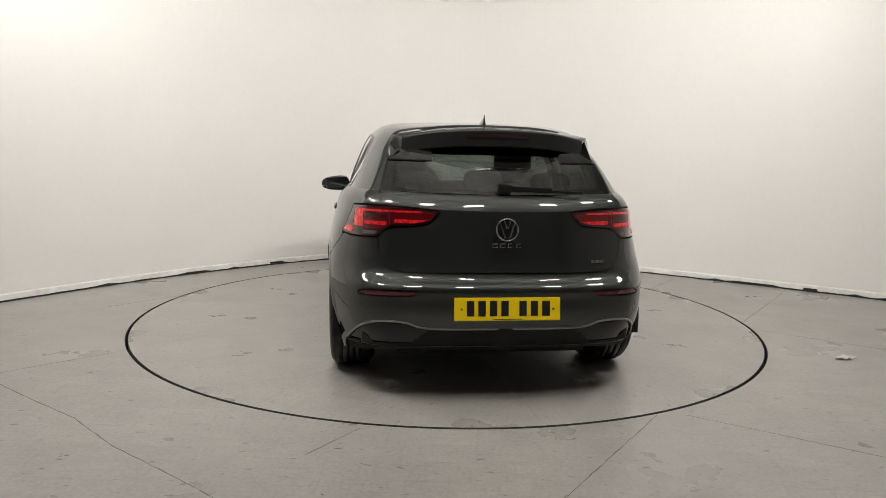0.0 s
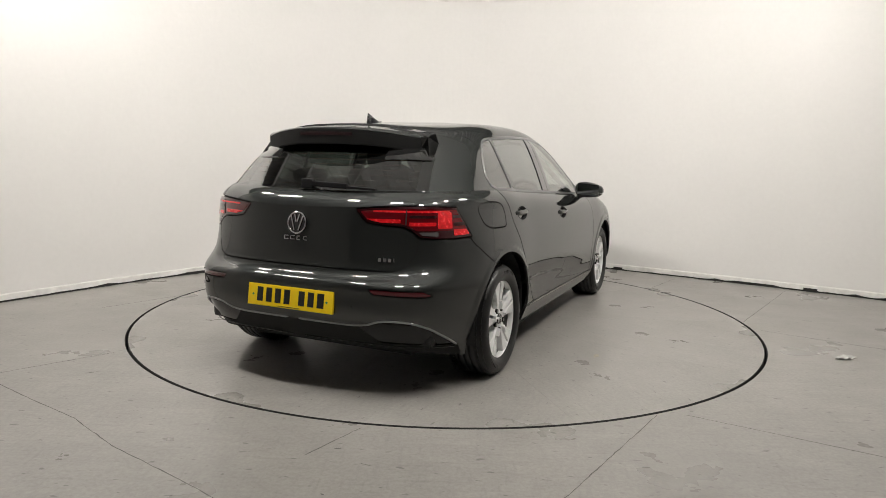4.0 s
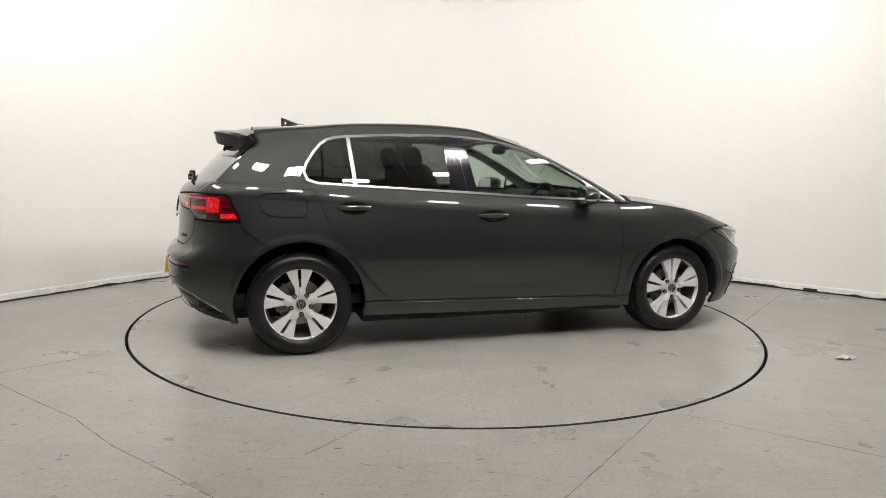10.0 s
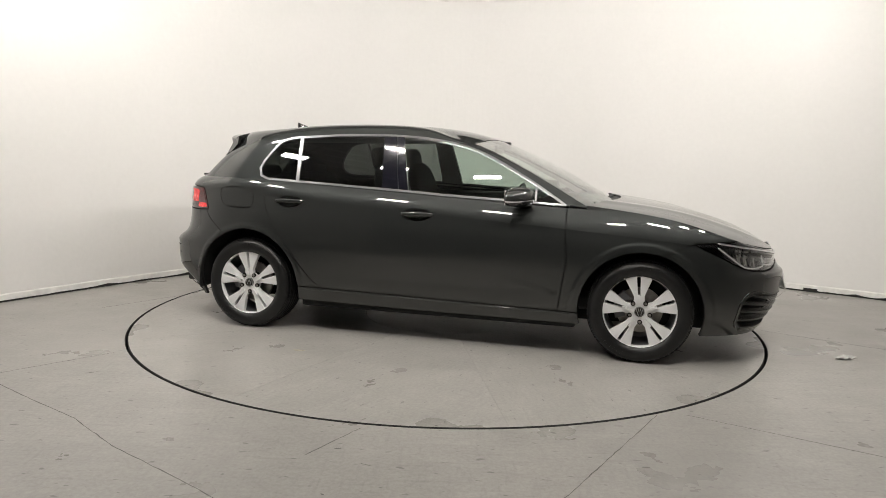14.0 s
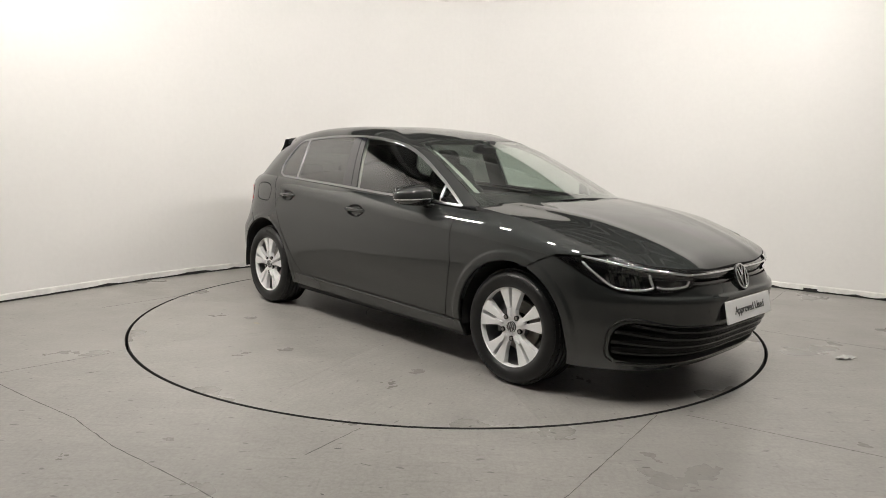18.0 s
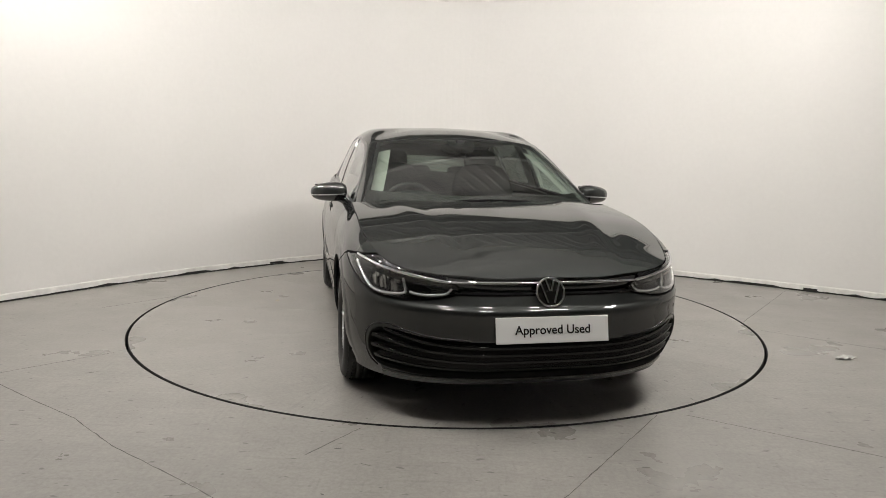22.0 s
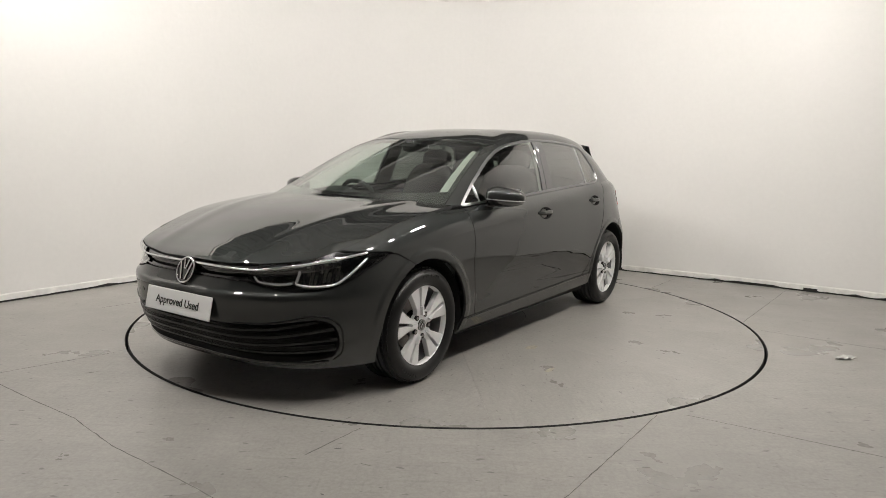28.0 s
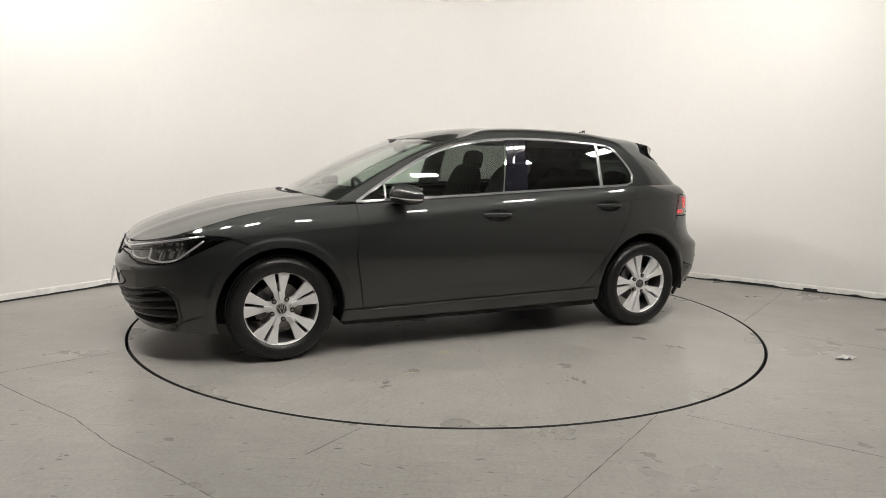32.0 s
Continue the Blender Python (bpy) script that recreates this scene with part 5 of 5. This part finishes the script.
def make_wheel(name):
    """Faces +y; origin at the hub's outer face."""
    w = new(name)
    w.parent = car
    w["label"] = "silver five-spoke alloy wheel with a black tyre"
    T = TYRE_R
    bm = bmesh.new()
    prof = [(.216, .012), (.227, .022), (.240, .030), (.257, .034), (.275, .031), (.290, .023), (.299, .011), (.306, -.004)]
    grooves = [-.035, -.07, -.105, -.14]
    y = -.012
    for g in grooves:
        prof += [(T if g < -.04 else .310, g + .012), (T, g + .004), (T - .007, g + .003), (T - .007, g - .003), (T, g - .004)]
    prof += [(T, -.155), (.309, -.172), (.303, -.188), (.275, -.212), (.232, -.21), (.205, -.19)]
    ring_surface(bm, prof, 96)
    tyre = part("tyre", bm, M_TYRE, w, "black rubber tyre with tread grooves", smooth=True)
    # shoulder tread blocks
    bm = bmesh.new()
    for i in range(60):
        a = 2 * math.pi * i / 60
        m = Matrix.Rotation(-a, 4, "Y")
        box(bm, T - .022, T + .0003, -.030, -.014, -.0150, .0150, .0012, m @ Matrix.Rotation(.12, 4, "X"))
        box(bm, T - .024, T - .0105, -.012, .010, -.0148, .0148, .0012, m @ Matrix.Rotation(.12, 4, "X"))
        box(bm, T - .016, T + .0005, -.182, -.146, -.0125, .0125, 0, m @ Matrix.Rotation(-.12, 4, "X"))
    part("tread", bm, M_TYRE, tyre)["kind"] = "stuff"
    # raised plain bars where the sidewall lettering is
    for k0 in (-1.15, 1.6):
        bm = bmesh.new()
        for k in range(7):
            a = k0 + k * 0.085
            m = Matrix.Rotation(-a, 4, "Y")
            box(bm, .257, .277, .0315, .0342, -.0075, .0075, 0, m)
        part("sidewall_bars", bm, M_TYRE, tyre)["kind"] = "stuff"
    bm = bmesh.new()
    ring_surface(bm, [(.198, -.02), (.200, .004), (.206, .014), (.213, .019), (.219, .018), (.222, .012), (.221, .004), (.214, .0)], 72)
    rim = part("rim", bm, M_ALLOY, w, "silver rim", smooth=True)
    bm = bmesh.new()
    ring_surface(bm, [(.206, .008), (.200, -.03), (.188, -.07), (.185, -.19)], 64)
    part("barrel", bm, M_ALLOY_IN, rim, smooth=True)
    for i in range(5):
        t = math.pi / 2 + 2 * math.pi * i / 5
        bm = bmesh.new()
        # two blades with a slot between, widening towards the rim
        for sgn in (1, -1):
            out = [(.030, sgn * .001), (.085, sgn * .0015), (.088, sgn * .0062), (.196, sgn * .0100), (.202, sgn * .003), (.209, sgn * .002), (.201, sgn * .078), (.174, sgn * .068), (.132, sgn * .048), (.088, sgn * .029), (.062, sgn * .030), (.035, sgn * .026)]
            spoke_plate(bm, out if sgn > 0 else out[::-1], .010, -.030, t)
        bmesh.ops.recalc_face_normals(bm, faces=bm.faces)
        es = [e for e in bm.edges if len(e.link_faces) == 2 and e.calc_face_angle(0) > 0.9]
        bmesh.ops.bevel(bm, geom=es, offset=.0035, segments=2, profile=.6, affect="EDGES")
        part("spoke", bm, M_ALLOY, w)
        bm = bmesh.new()
        box(bm, .055, .100, -.006, .006, -.022, -.004, 0, Matrix.Rotation(-t, 4, "Y") @ Matrix.Rotation(radians(90), 4, "X") @ Matrix.Translation((0, 0, 0)))
        part("spoke_web", bm, M_ALLOY, w)
        a = t + math.pi / 5
        seat_m = Matrix.Translation((.062 * math.cos(a), .0, .062 * math.sin(a))) @ Matrix.Rotation(radians(90), 4, "X")
        # solid black disc, its colour stands for the shade in the bolt recess
        bm = bmesh.new()
        bmesh.ops.create_cone(bm, cap_ends=True, segments=20, radius1=.0140, radius2=.0140, depth=.012, matrix=seat_m)
        hole = part("bolt_hole", bm, M_UNDER, w)
        bm = bmesh.new()
        bmesh.ops.create_cone(bm, cap_ends=True, segments=6, radius1=.0092, radius2=.0092, depth=.015, matrix=seat_m)
        part("wheel_bolt", bm, M_DISC, hole, "steel wheel bolt")
    bm = bmesh.new()
    ring_surface(bm, [(.001, -.002), (.050, -.002), (.068, -.006), (.072, -.03), (.001, -.032)], 40)
    part("hub", bm, M_ALLOY, w, smooth=False)
    cap = part("hub_cap", disc_bm(.0315, .012, 32, Matrix.Translation((0, .001, 0)) @ Matrix.Rotation(radians(-90), 4, "X")), M_GLOSS, w, "black hub cap with a plain badge")
    bm = bmesh.new()
    ring_surface(bm, [(.026, .0065), (.0285, .0085), (.031, .0065)], 32)
    part("ring", bm, M_CHROME, cap, smooth=True)
    for sx in (1, -1):
        for x0, y0, x1, y1 in ((.019, .017, .006, -.022), (.008, .023, .002, .002)):
            bm = bmesh.new()
            a, c = Vector((sx * x0, 0.0075, y0)), Vector((sx * x1, 0.0075, y1))
            d = c - a
            box(bm, -d.length / 2, d.length / 2, -.001, .0015, -.0018, .0018, 0, Matrix.Translation((a + c) / 2) @ Matrix.Rotation(-math.atan2(d.z, d.x), 4, "Y"))
            part("badge_bar", bm, M_CHROME, cap)
    bm = bmesh.new()
    ring_surface(bm, [(.07, -.07), (.138, -.07), (.138, -.092), (.07, -.092)], 48, True)
    part("brake_disc", bm, M_DISC, w, "worn steel brake disc")
    bm = bmesh.new()
    for i in range(9):
        a = radians(-15 + 8 * i)
        box(bm, .088, .150, -.108, -.052, -.012, .012, .003, Matrix.Rotation(-a, 4, "Y"))
    part("brake_caliper", bm, M_STEEL, w)
    # the alloy parts at their full size within the tyre
    for ob in w.children:
        if ob.name.split(".")[0] in ("rim", "spoke", "spoke_web"):
            for o in (ob, *ob.children):
                o.data.transform(Matrix.Diagonal((1.06, 1, 1.06, 1)))
    return w


wheel = make_wheel("wheel")
wheel.matrix_basis = pose(AXLE_F, HUB_Y, HUB_Z + .004, -1.0, 0, 0)
for ax, sd, turn in ((AXLE_R, 1, 20), (AXLE_F, -1, 4), (AXLE_R, -1, 2)):
    m = pose(ax, sd * HUB_Y, HUB_Z + .004, -1.0 * sd, 0, 0 if sd > 0 else 180) @ pose(0, 0, 0, 0, turn, 0)
    copy_thing(wheel, m)
wheel.matrix_basis = wheel.matrix_basis @ pose(0, 0, 0, 0, 8, 0)

# wheel housings and underside
for ax, r in ((AXLE_F, .37), (AXLE_R, .392)):
    for s in (1, -1):
        bm = bmesh.new()
        n = 30
        rows = []
        for i in range(n + 1):
            a = radians(-8) + radians(196) * i / n
            rows.append([bm.verts.new((ax + r * math.cos(a), s * y, max(HUB_Z + r * math.sin(a), .17))) for y in (.845, .52)] + [bm.verts.new((ax, s * .52, HUB_Z))])
        for a, c in zip(rows, rows[1:]):
            bm.faces.new((a[0], a[1], c[1], c[0]))
            bm.faces.new((a[1], a[2], c[2], c[1]))
        bmesh.ops.remove_doubles(bm, verts=bm.verts, dist=1e-5)
        part("wheel_housing", bm, M_UNDER, car, "black wheel housing")
bm = bmesh.new()
box(bm, -1.75, 1.90, -.52, .52, .165, .26, .02)
box(bm, -.93, .93, -.80, .80, .17, .26, .02)
part("underbody", bm, M_UNDER, car, "black underbody")
bm = bmesh.new()
bmesh.ops.create_cone(bm, cap_ends=True, segments=24, radius1=.11, radius2=.11, depth=.75, matrix=Matrix.Translation((-1.74, 0, .30)) @ Matrix.Rotation(radians(90), 4, "X"))
part("silencer", bm, M_UNDER, car)
for s in (1, -1):
    for ax in (AXLE_F, AXLE_R):
        bm = bmesh.new()
        bmesh.ops.create_cone(bm, cap_ends=True, segments=12, radius1=.035, radius2=.035, depth=.55, matrix=Matrix.Translation((ax, s * .50, .27)) @ Matrix.Rotation(radians(90), 4, "X"))
        part("axle_arm", bm, M_STEEL, car)


# ---------------------------------------------------------------- outside fittings
def blob(bm, c, r, power=2.6, m=None, nu=24, nv=16):
    """A rounded box-like form."""
    rows = []
    sp = lambda v, p: math.copysign(abs(v) ** p, v)
    e = 2.0 / power
    for i in range(nv + 1):
        b = -math.pi / 2 + math.pi * i / nv
        rows.append([bm.verts.new((c[0] + r[0] * sp(math.cos(b), e) * sp(math.cos(2 * math.pi * k / nu), e), c[1] + r[1] * sp(math.cos(b), e) * sp(math.sin(2 * math.pi * k / nu), e), c[2] + r[2] * sp(math.sin(b), e))) for k in range(nu)])
    for a, d in zip(rows, rows[1:]):
        for k in range(nu):
            bm.faces.new((a[k], a[(k + 1) % nu], d[(k + 1) % nu], d[k]))
    bmesh.ops.remove_doubles(bm, verts=bm.verts, dist=1e-6)
    bmesh.ops.recalc_face_normals(bm, faces=bm.faces)
    if m is not None:
        bmesh.ops.transform(bm, matrix=m, verts=bm.verts)
    return bm


def split_z(bm, z, keep_up):
    g = list(bm.verts) + list(bm.edges) + list(bm.faces)
    bmesh.ops.bisect_plane(bm, geom=g, plane_co=(0, 0, z), plane_no=(0, 0, 1), clear_inner=keep_up, clear_outer=not keep_up)
    return bm


for s in (1, -1):
    base = Matrix.Translation((.565, s * .905, .973)) @ Matrix.Rotation(radians(s * 12), 4, "Z") @ Matrix.Rotation(radians(s * -3), 4, "X")

    def shape():
        b2 = blob(bmesh.new(), (0, 0, 0), (.088, .118, .070), 2.7)
        for v in b2.verts:
            t = (v.co.y * s + .118) / .236          # 0 inner, 1 outer
            v.co.z = v.co.z * (1.0 - .30 * t) - .014 * t * 0
            v.co.x = v.co.x * (1.05 - .25 * t) - .03 * t * t
            if v.co.x < -.045:
                v.co.x = -.045 + (v.co.x + .045) * .12
        return b2
    b2 = split_z(shape(), -.012, True)
    bmesh.ops.transform(b2, matrix=base, verts=b2.verts)
    mirror = part("door_mirror", b2, M_PAINT, car, "door mirror with a painted cap and a light strip", smooth=True)
    b2 = split_z(shape(), -.019, False)
    bmesh.ops.transform(b2, matrix=base, verts=b2.verts)
    part("mirror_base", b2, M_GLOSS, mirror, "black lower housing", smooth=True)
    b2 = split_z(split_z(shape(), -.019, True), -.012, False)
    bmesh.ops.scale(b2, vec=(1.02, 1.01, 1), verts=b2.verts)
    bmesh.ops.transform(b2, matrix=base, verts=b2.verts)
    part("turn_light", b2, M_REFLECT, mirror, "clear turn-signal strip", smooth=True)
    b2 = bmesh.new()
    box(b2, -.004, .004, -.095, .085, -.042, .050, .003, base @ Matrix.Translation((-.050, 0, .002)))
    part("mirror_glass", b2, M_CHROME, mirror, "mirror glass")
    b2 = bmesh.new()
    rows = []
    for t in np.linspace(0, 1, 7):
        c = Vector((.60 - .03 * t, s * (.785 + .085 * t), .905 + .030 * t))
        r = .034 - .012 * t
        rows.append([b2.verts.new(c + Vector((r * 1.4 * math.cos(k * math.pi / 5), 0, r * .6 * math.sin(k * math.pi / 5)))) for k in range(10)])
    for a, c in zip(rows, rows[1:]):
        for k in range(10):
            b2.faces.new((a[k], a[(k + 1) % 10], c[(k + 1) % 10], c[k]))
    bmesh.ops.recalc_face_normals(b2, faces=b2.faces)
    part("mirror_arm", b2, M_GLOSS, mirror, smooth=True)

# parking sensors in both bumpers
for s in (1, -1):
    for surf, a0, z0 in ((NOSE, .36, .485), (NOSE, .80, .500), (TAIL, 5.03, .470), (TAIL, 4.66, .480)):
        p, q = on_surface(surf, a0, z0)
        p, q = Vector((p.x, s * p.y, p.z)), Vector((q.x, s * q.y, q.z))
        part("parking_sensor", disc_bm(.0095, .004, 20, Matrix.Translation(p) @ q.to_track_quat("Z", "Y").to_matrix().to_4x4()), M_PAINT, car, "round painted parking sensor")

# shark-fin aerial
bm = bmesh.new()
rows = []
for i in range(13):
    t = i / 12
    x = -1.20 - .155 * t
    h = .012 + .052 * max(0, (t - .18) / .82) ** 1.1 if t < .93 else .06
    w = .030 * (1 - .35 * t) * math.sin(math.pi * min(max(t, .06), .94)) ** .4
    zb = 1.403 - .010 * t
    rows.append([bm.verts.new((x + (0 if t < 1 else .0), y, z)) for y, z in ((-w, zb), (-w * .55, zb + h * .30), (-w * .22, zb + h * .75), (0, zb + h), (w * .22, zb + h * .75), (w * .55, zb + h * .30), (w, zb))])
for a, c in zip(rows, rows[1:]):
    for k in range(6):
        bm.faces.new((a[k], a[k + 1], c[k + 1], c[k]))
bm.faces.new(rows[0]), bm.faces.new(rows[-1])
bmesh.ops.recalc_face_normals(bm, faces=bm.faces)
part("aerial", bm, M_GLOSS, car, "black shark-fin aerial", smooth=True)

# rear wiper
bm = bmesh.new()
wm = Matrix.Translation((-1.938, 0, 1.060)) @ Matrix.Rotation(radians(2), 4, "X")
box(bm, -.022, .014, -.035, .035, -.028, .022, .008, wm)
box(bm, -.020, .004, -.24, .0, -.014, .013, .005, wm)
wiper = part("rear_wiper", bm, M_PLASTIC, car, "black rear wiper at rest")
bm = bmesh.new()
box(bm, -.010, .008, -.40, -.08, -.012, .000, .002, wm)
part("blade", bm, M_PLASTIC, wiper)

# windscreen wipers on the cowl
for y0, y1, xa in ((-.62, .05, 1.11), (.0, .60, 1.12)):
    bm = bmesh.new()
    a, c = Vector((xa - .16 * (y0 / .75) ** 2, y0, hz(1.05, y0) - .004)), Vector((xa - .16 * (y1 / .75) ** 2, y1, hz(1.1, y1) - .002))
    d = c - a
    m = Matrix.Translation((a + c) / 2) @ d.to_track_quat("X", "Z").to_matrix().to_4x4()
    box(bm, -d.length / 2, d.length / 2, -.008, .008, -.005, .007, .003, m)
    part("wiper", bm, M_PLASTIC, car, "black windscreen wiper at rest")


# ---------------------------------------------------------------- inside the car
def seat(y, x=-.10, width=.50):
    bm = blob(bmesh.new(), (x + .10, y, .53), (.29, width / 2, .09), 3.5)
    st = part("front_seat", bm, M_SEAT, car, "black cloth front seat", smooth=True)
    bm = blob(bmesh.new(), (0, 0, 0), (.075, width / 2, .35), 3.2, Matrix.Translation((x - .27, y, .82)) @ Matrix.Rotation(radians(-17), 4, "Y"))
    part("backrest", bm, M_SEAT, st, smooth=True)
    bm = blob(bmesh.new(), (0, 0, 0), (.05, .135, .085), 3.0, Matrix.Translation((x - .405, y, 1.185)) @ Matrix.Rotation(radians(-12), 4, "Y"))
    part("headrest", bm, M_SEAT, st, smooth=True)
    for dy in (-.06, .06):
        bm = bmesh.new()
        bmesh.ops.create_cone(bm, cap_ends=True, segments=8, radius1=.006, radius2=.006, depth=.16, matrix=Matrix.Translation((x - .385, y + dy, 1.12)) @ Matrix.Rotation(radians(-12), 4, "Y"))
        part("headrest_post", bm, M_CHROME, st)


seat(-.37)
seat(.37)
bm = blob(bmesh.new(), (-.92, 0, .55), (.26, .62, .10), 4.0)
bench = part("rear_seat", bm, M_SEAT, car, "black cloth rear bench", smooth=True)
bm = blob(bmesh.new(), (0, 0, 0), (.08, .63, .28), 4.0, Matrix.Translation((-1.24, 0, .80)) @ Matrix.Rotation(radians(-20), 4, "Y"))
part("backrest", bm, M_SEAT, bench, smooth=True)
for y, hgt in ((-.40, .050), (.40, .050), (0, .060)):
    bm = blob(bmesh.new(), (0, 0, 0), (.045, .115, hgt), 3.0, Matrix.Translation((-1.37, y, 1.075)) @ Matrix.Rotation(radians(-12), 4, "Y"))
    part("headrest", bm, M_SEAT, bench, smooth=True)
bm = bmesh.new()
box(bm, -1.86, -1.42, -.56, .56, .995, 1.015, .006)
part("parcel_shelf", bm, M_DASH, car, "black parcel shelf")
bm = bmesh.new()
box(bm, -1.90, 1.05, -.70, .70, .27, .36, .02)
part("cabin_floor", bm, M_DASH, car)
# dashboard
bm = bmesh.new()
rows = []
for y in np.linspace(-.70, .70, 29):
    hood = .045 * math.exp(-((y + .37) / .17) ** 4)
    pts = [(1.02, .60), (1.04, .925), (.86, .945 + hood * .4), (.68, .948 + hood), (.62, .93 + hood), (.60, .89), (.58, .72), (.66, .58)]
    rows.append([bm.verts.new((px, y, pz)) for px, pz in pts])
for a, c in zip(rows, rows[1:]):
    for k in range(len(a) - 1):
        bm.faces.new((a[k], c[k], c[k + 1], a[k + 1]))
bm.faces.new(rows[0]), bm.faces.new(rows[-1])
bmesh.ops.recalc_face_normals(bm, faces=bm.faces)
dash = part("dashboard", bm, M_DASH, car, "black dashboard", smooth=True)
bm = bmesh.new()
box(bm, .585, .60, -.13, .13, .80, .94, .005, Matrix.Rotation(0, 4, "Y"))
part("screen", bm, M_FRIT, dash, "dark centre screen")
bm = bmesh.new()
box(bm, .592, .606, -.52, -.24, .86, .955, .005)
part("instrument_panel", bm, M_FRIT, dash)
# steering wheel on the right-hand side
sw = Matrix.Translation((.44, -.37, .865)) @ Matrix.Rotation(radians(-65), 4, "Y")
bm = bmesh.new()
rows = []
for i in range(40):
    a = 2 * math.pi * i / 40
    rows.append([bm.verts.new(sw @ Vector(((.178 + .016 * math.cos(t)) * math.cos(a), (.178 + .016 * math.cos(t)) * math.sin(a), .016 * math.sin(t)))) for t in [2 * math.pi * k / 8 for k in range(8)]])
for i in range(40):
    for k in range(8):
        bm.faces.new((rows[i][k], rows[(i + 1) % 40][k], rows[(i + 1) % 40][(k + 1) % 8], rows[i][(k + 1) % 8]))
bmesh.ops.recalc_face_normals(bm, faces=bm.faces)
steer = part("steering_wheel", bm, M_DASH, car, "black steering wheel on the right-hand side", smooth=True)
bm = blob(bmesh.new(), (0, 0, -.012), (.062, .075, .03), 2.8, sw)
part("hub", bm, M_DASH, steer, smooth=True)
for a in (90, 270, 180):
    bm = bmesh.new()
    box(bm, .04, .17, -.018, .018, -.012, .006, .005, sw @ Matrix.Rotation(radians(a), 4, "Z"))
    part("spoke", bm, M_SATIN if a != 180 else M_DASH, steer)
# rear-view mirror
bm = blob(bmesh.new(), (0, 0, 0), (.022, .115, .034), 3.2, Matrix.Translation((.28, 0, 1.27)) @ Matrix.Rotation(radians(12), 4, "Y"))
rv = part("rear_view_mirror", bm, M_DASH, car, "black rear-view mirror", smooth=True)
bm = bmesh.new()
box(bm, .28, .36, -.03, .03, 1.275, 1.325, .008)
part("mirror_foot", bm, M_DASH, rv)
for s in (1, -1):
    bm = bmesh.new()
    box(bm, .05, .19, min(s * .10, s * .44), max(s * .10, s * .44), 1.308, 1.320, .004)
    part("sun_visor", bm, M_LINER, car, "light grey sun visor folded up")
    bm = bmesh.new()
    box(bm, -1.15, .80, min(s * .70, s * .74), max(s * .70, s * .74), .40, .93, .02)
    part("door_card", bm, M_DASH, car, "black door lining")
# ---------------------------------------------------------------- what moves
PIVOT = Vector((-0.1104, 0.0273, 0.0))      # the turntable's axis, in the car's own space


TURN_T = [0, 3, 6, 9, 12, 15.5, 19, 23, 28, 32]
TURN_A = [97.77, 73.87, 49.97, 26.10, 1.68, -26.4, -54.35, -85.36, -124.27, -155.54]


def motions():
    rows, disc_rows = [], []
    for i in range(33):
        a = float(curve_at(TURN_T, TURN_A, [i])[0])
        m = pose(0, 0, 0, 0, 0, a)
        disc_rows.append((float(i), m))
        rows.append((float(i), m @ Matrix.Translation(-PIVOT)))
    walk(turntable, disc_rows)
    walk(car, rows)


motions()
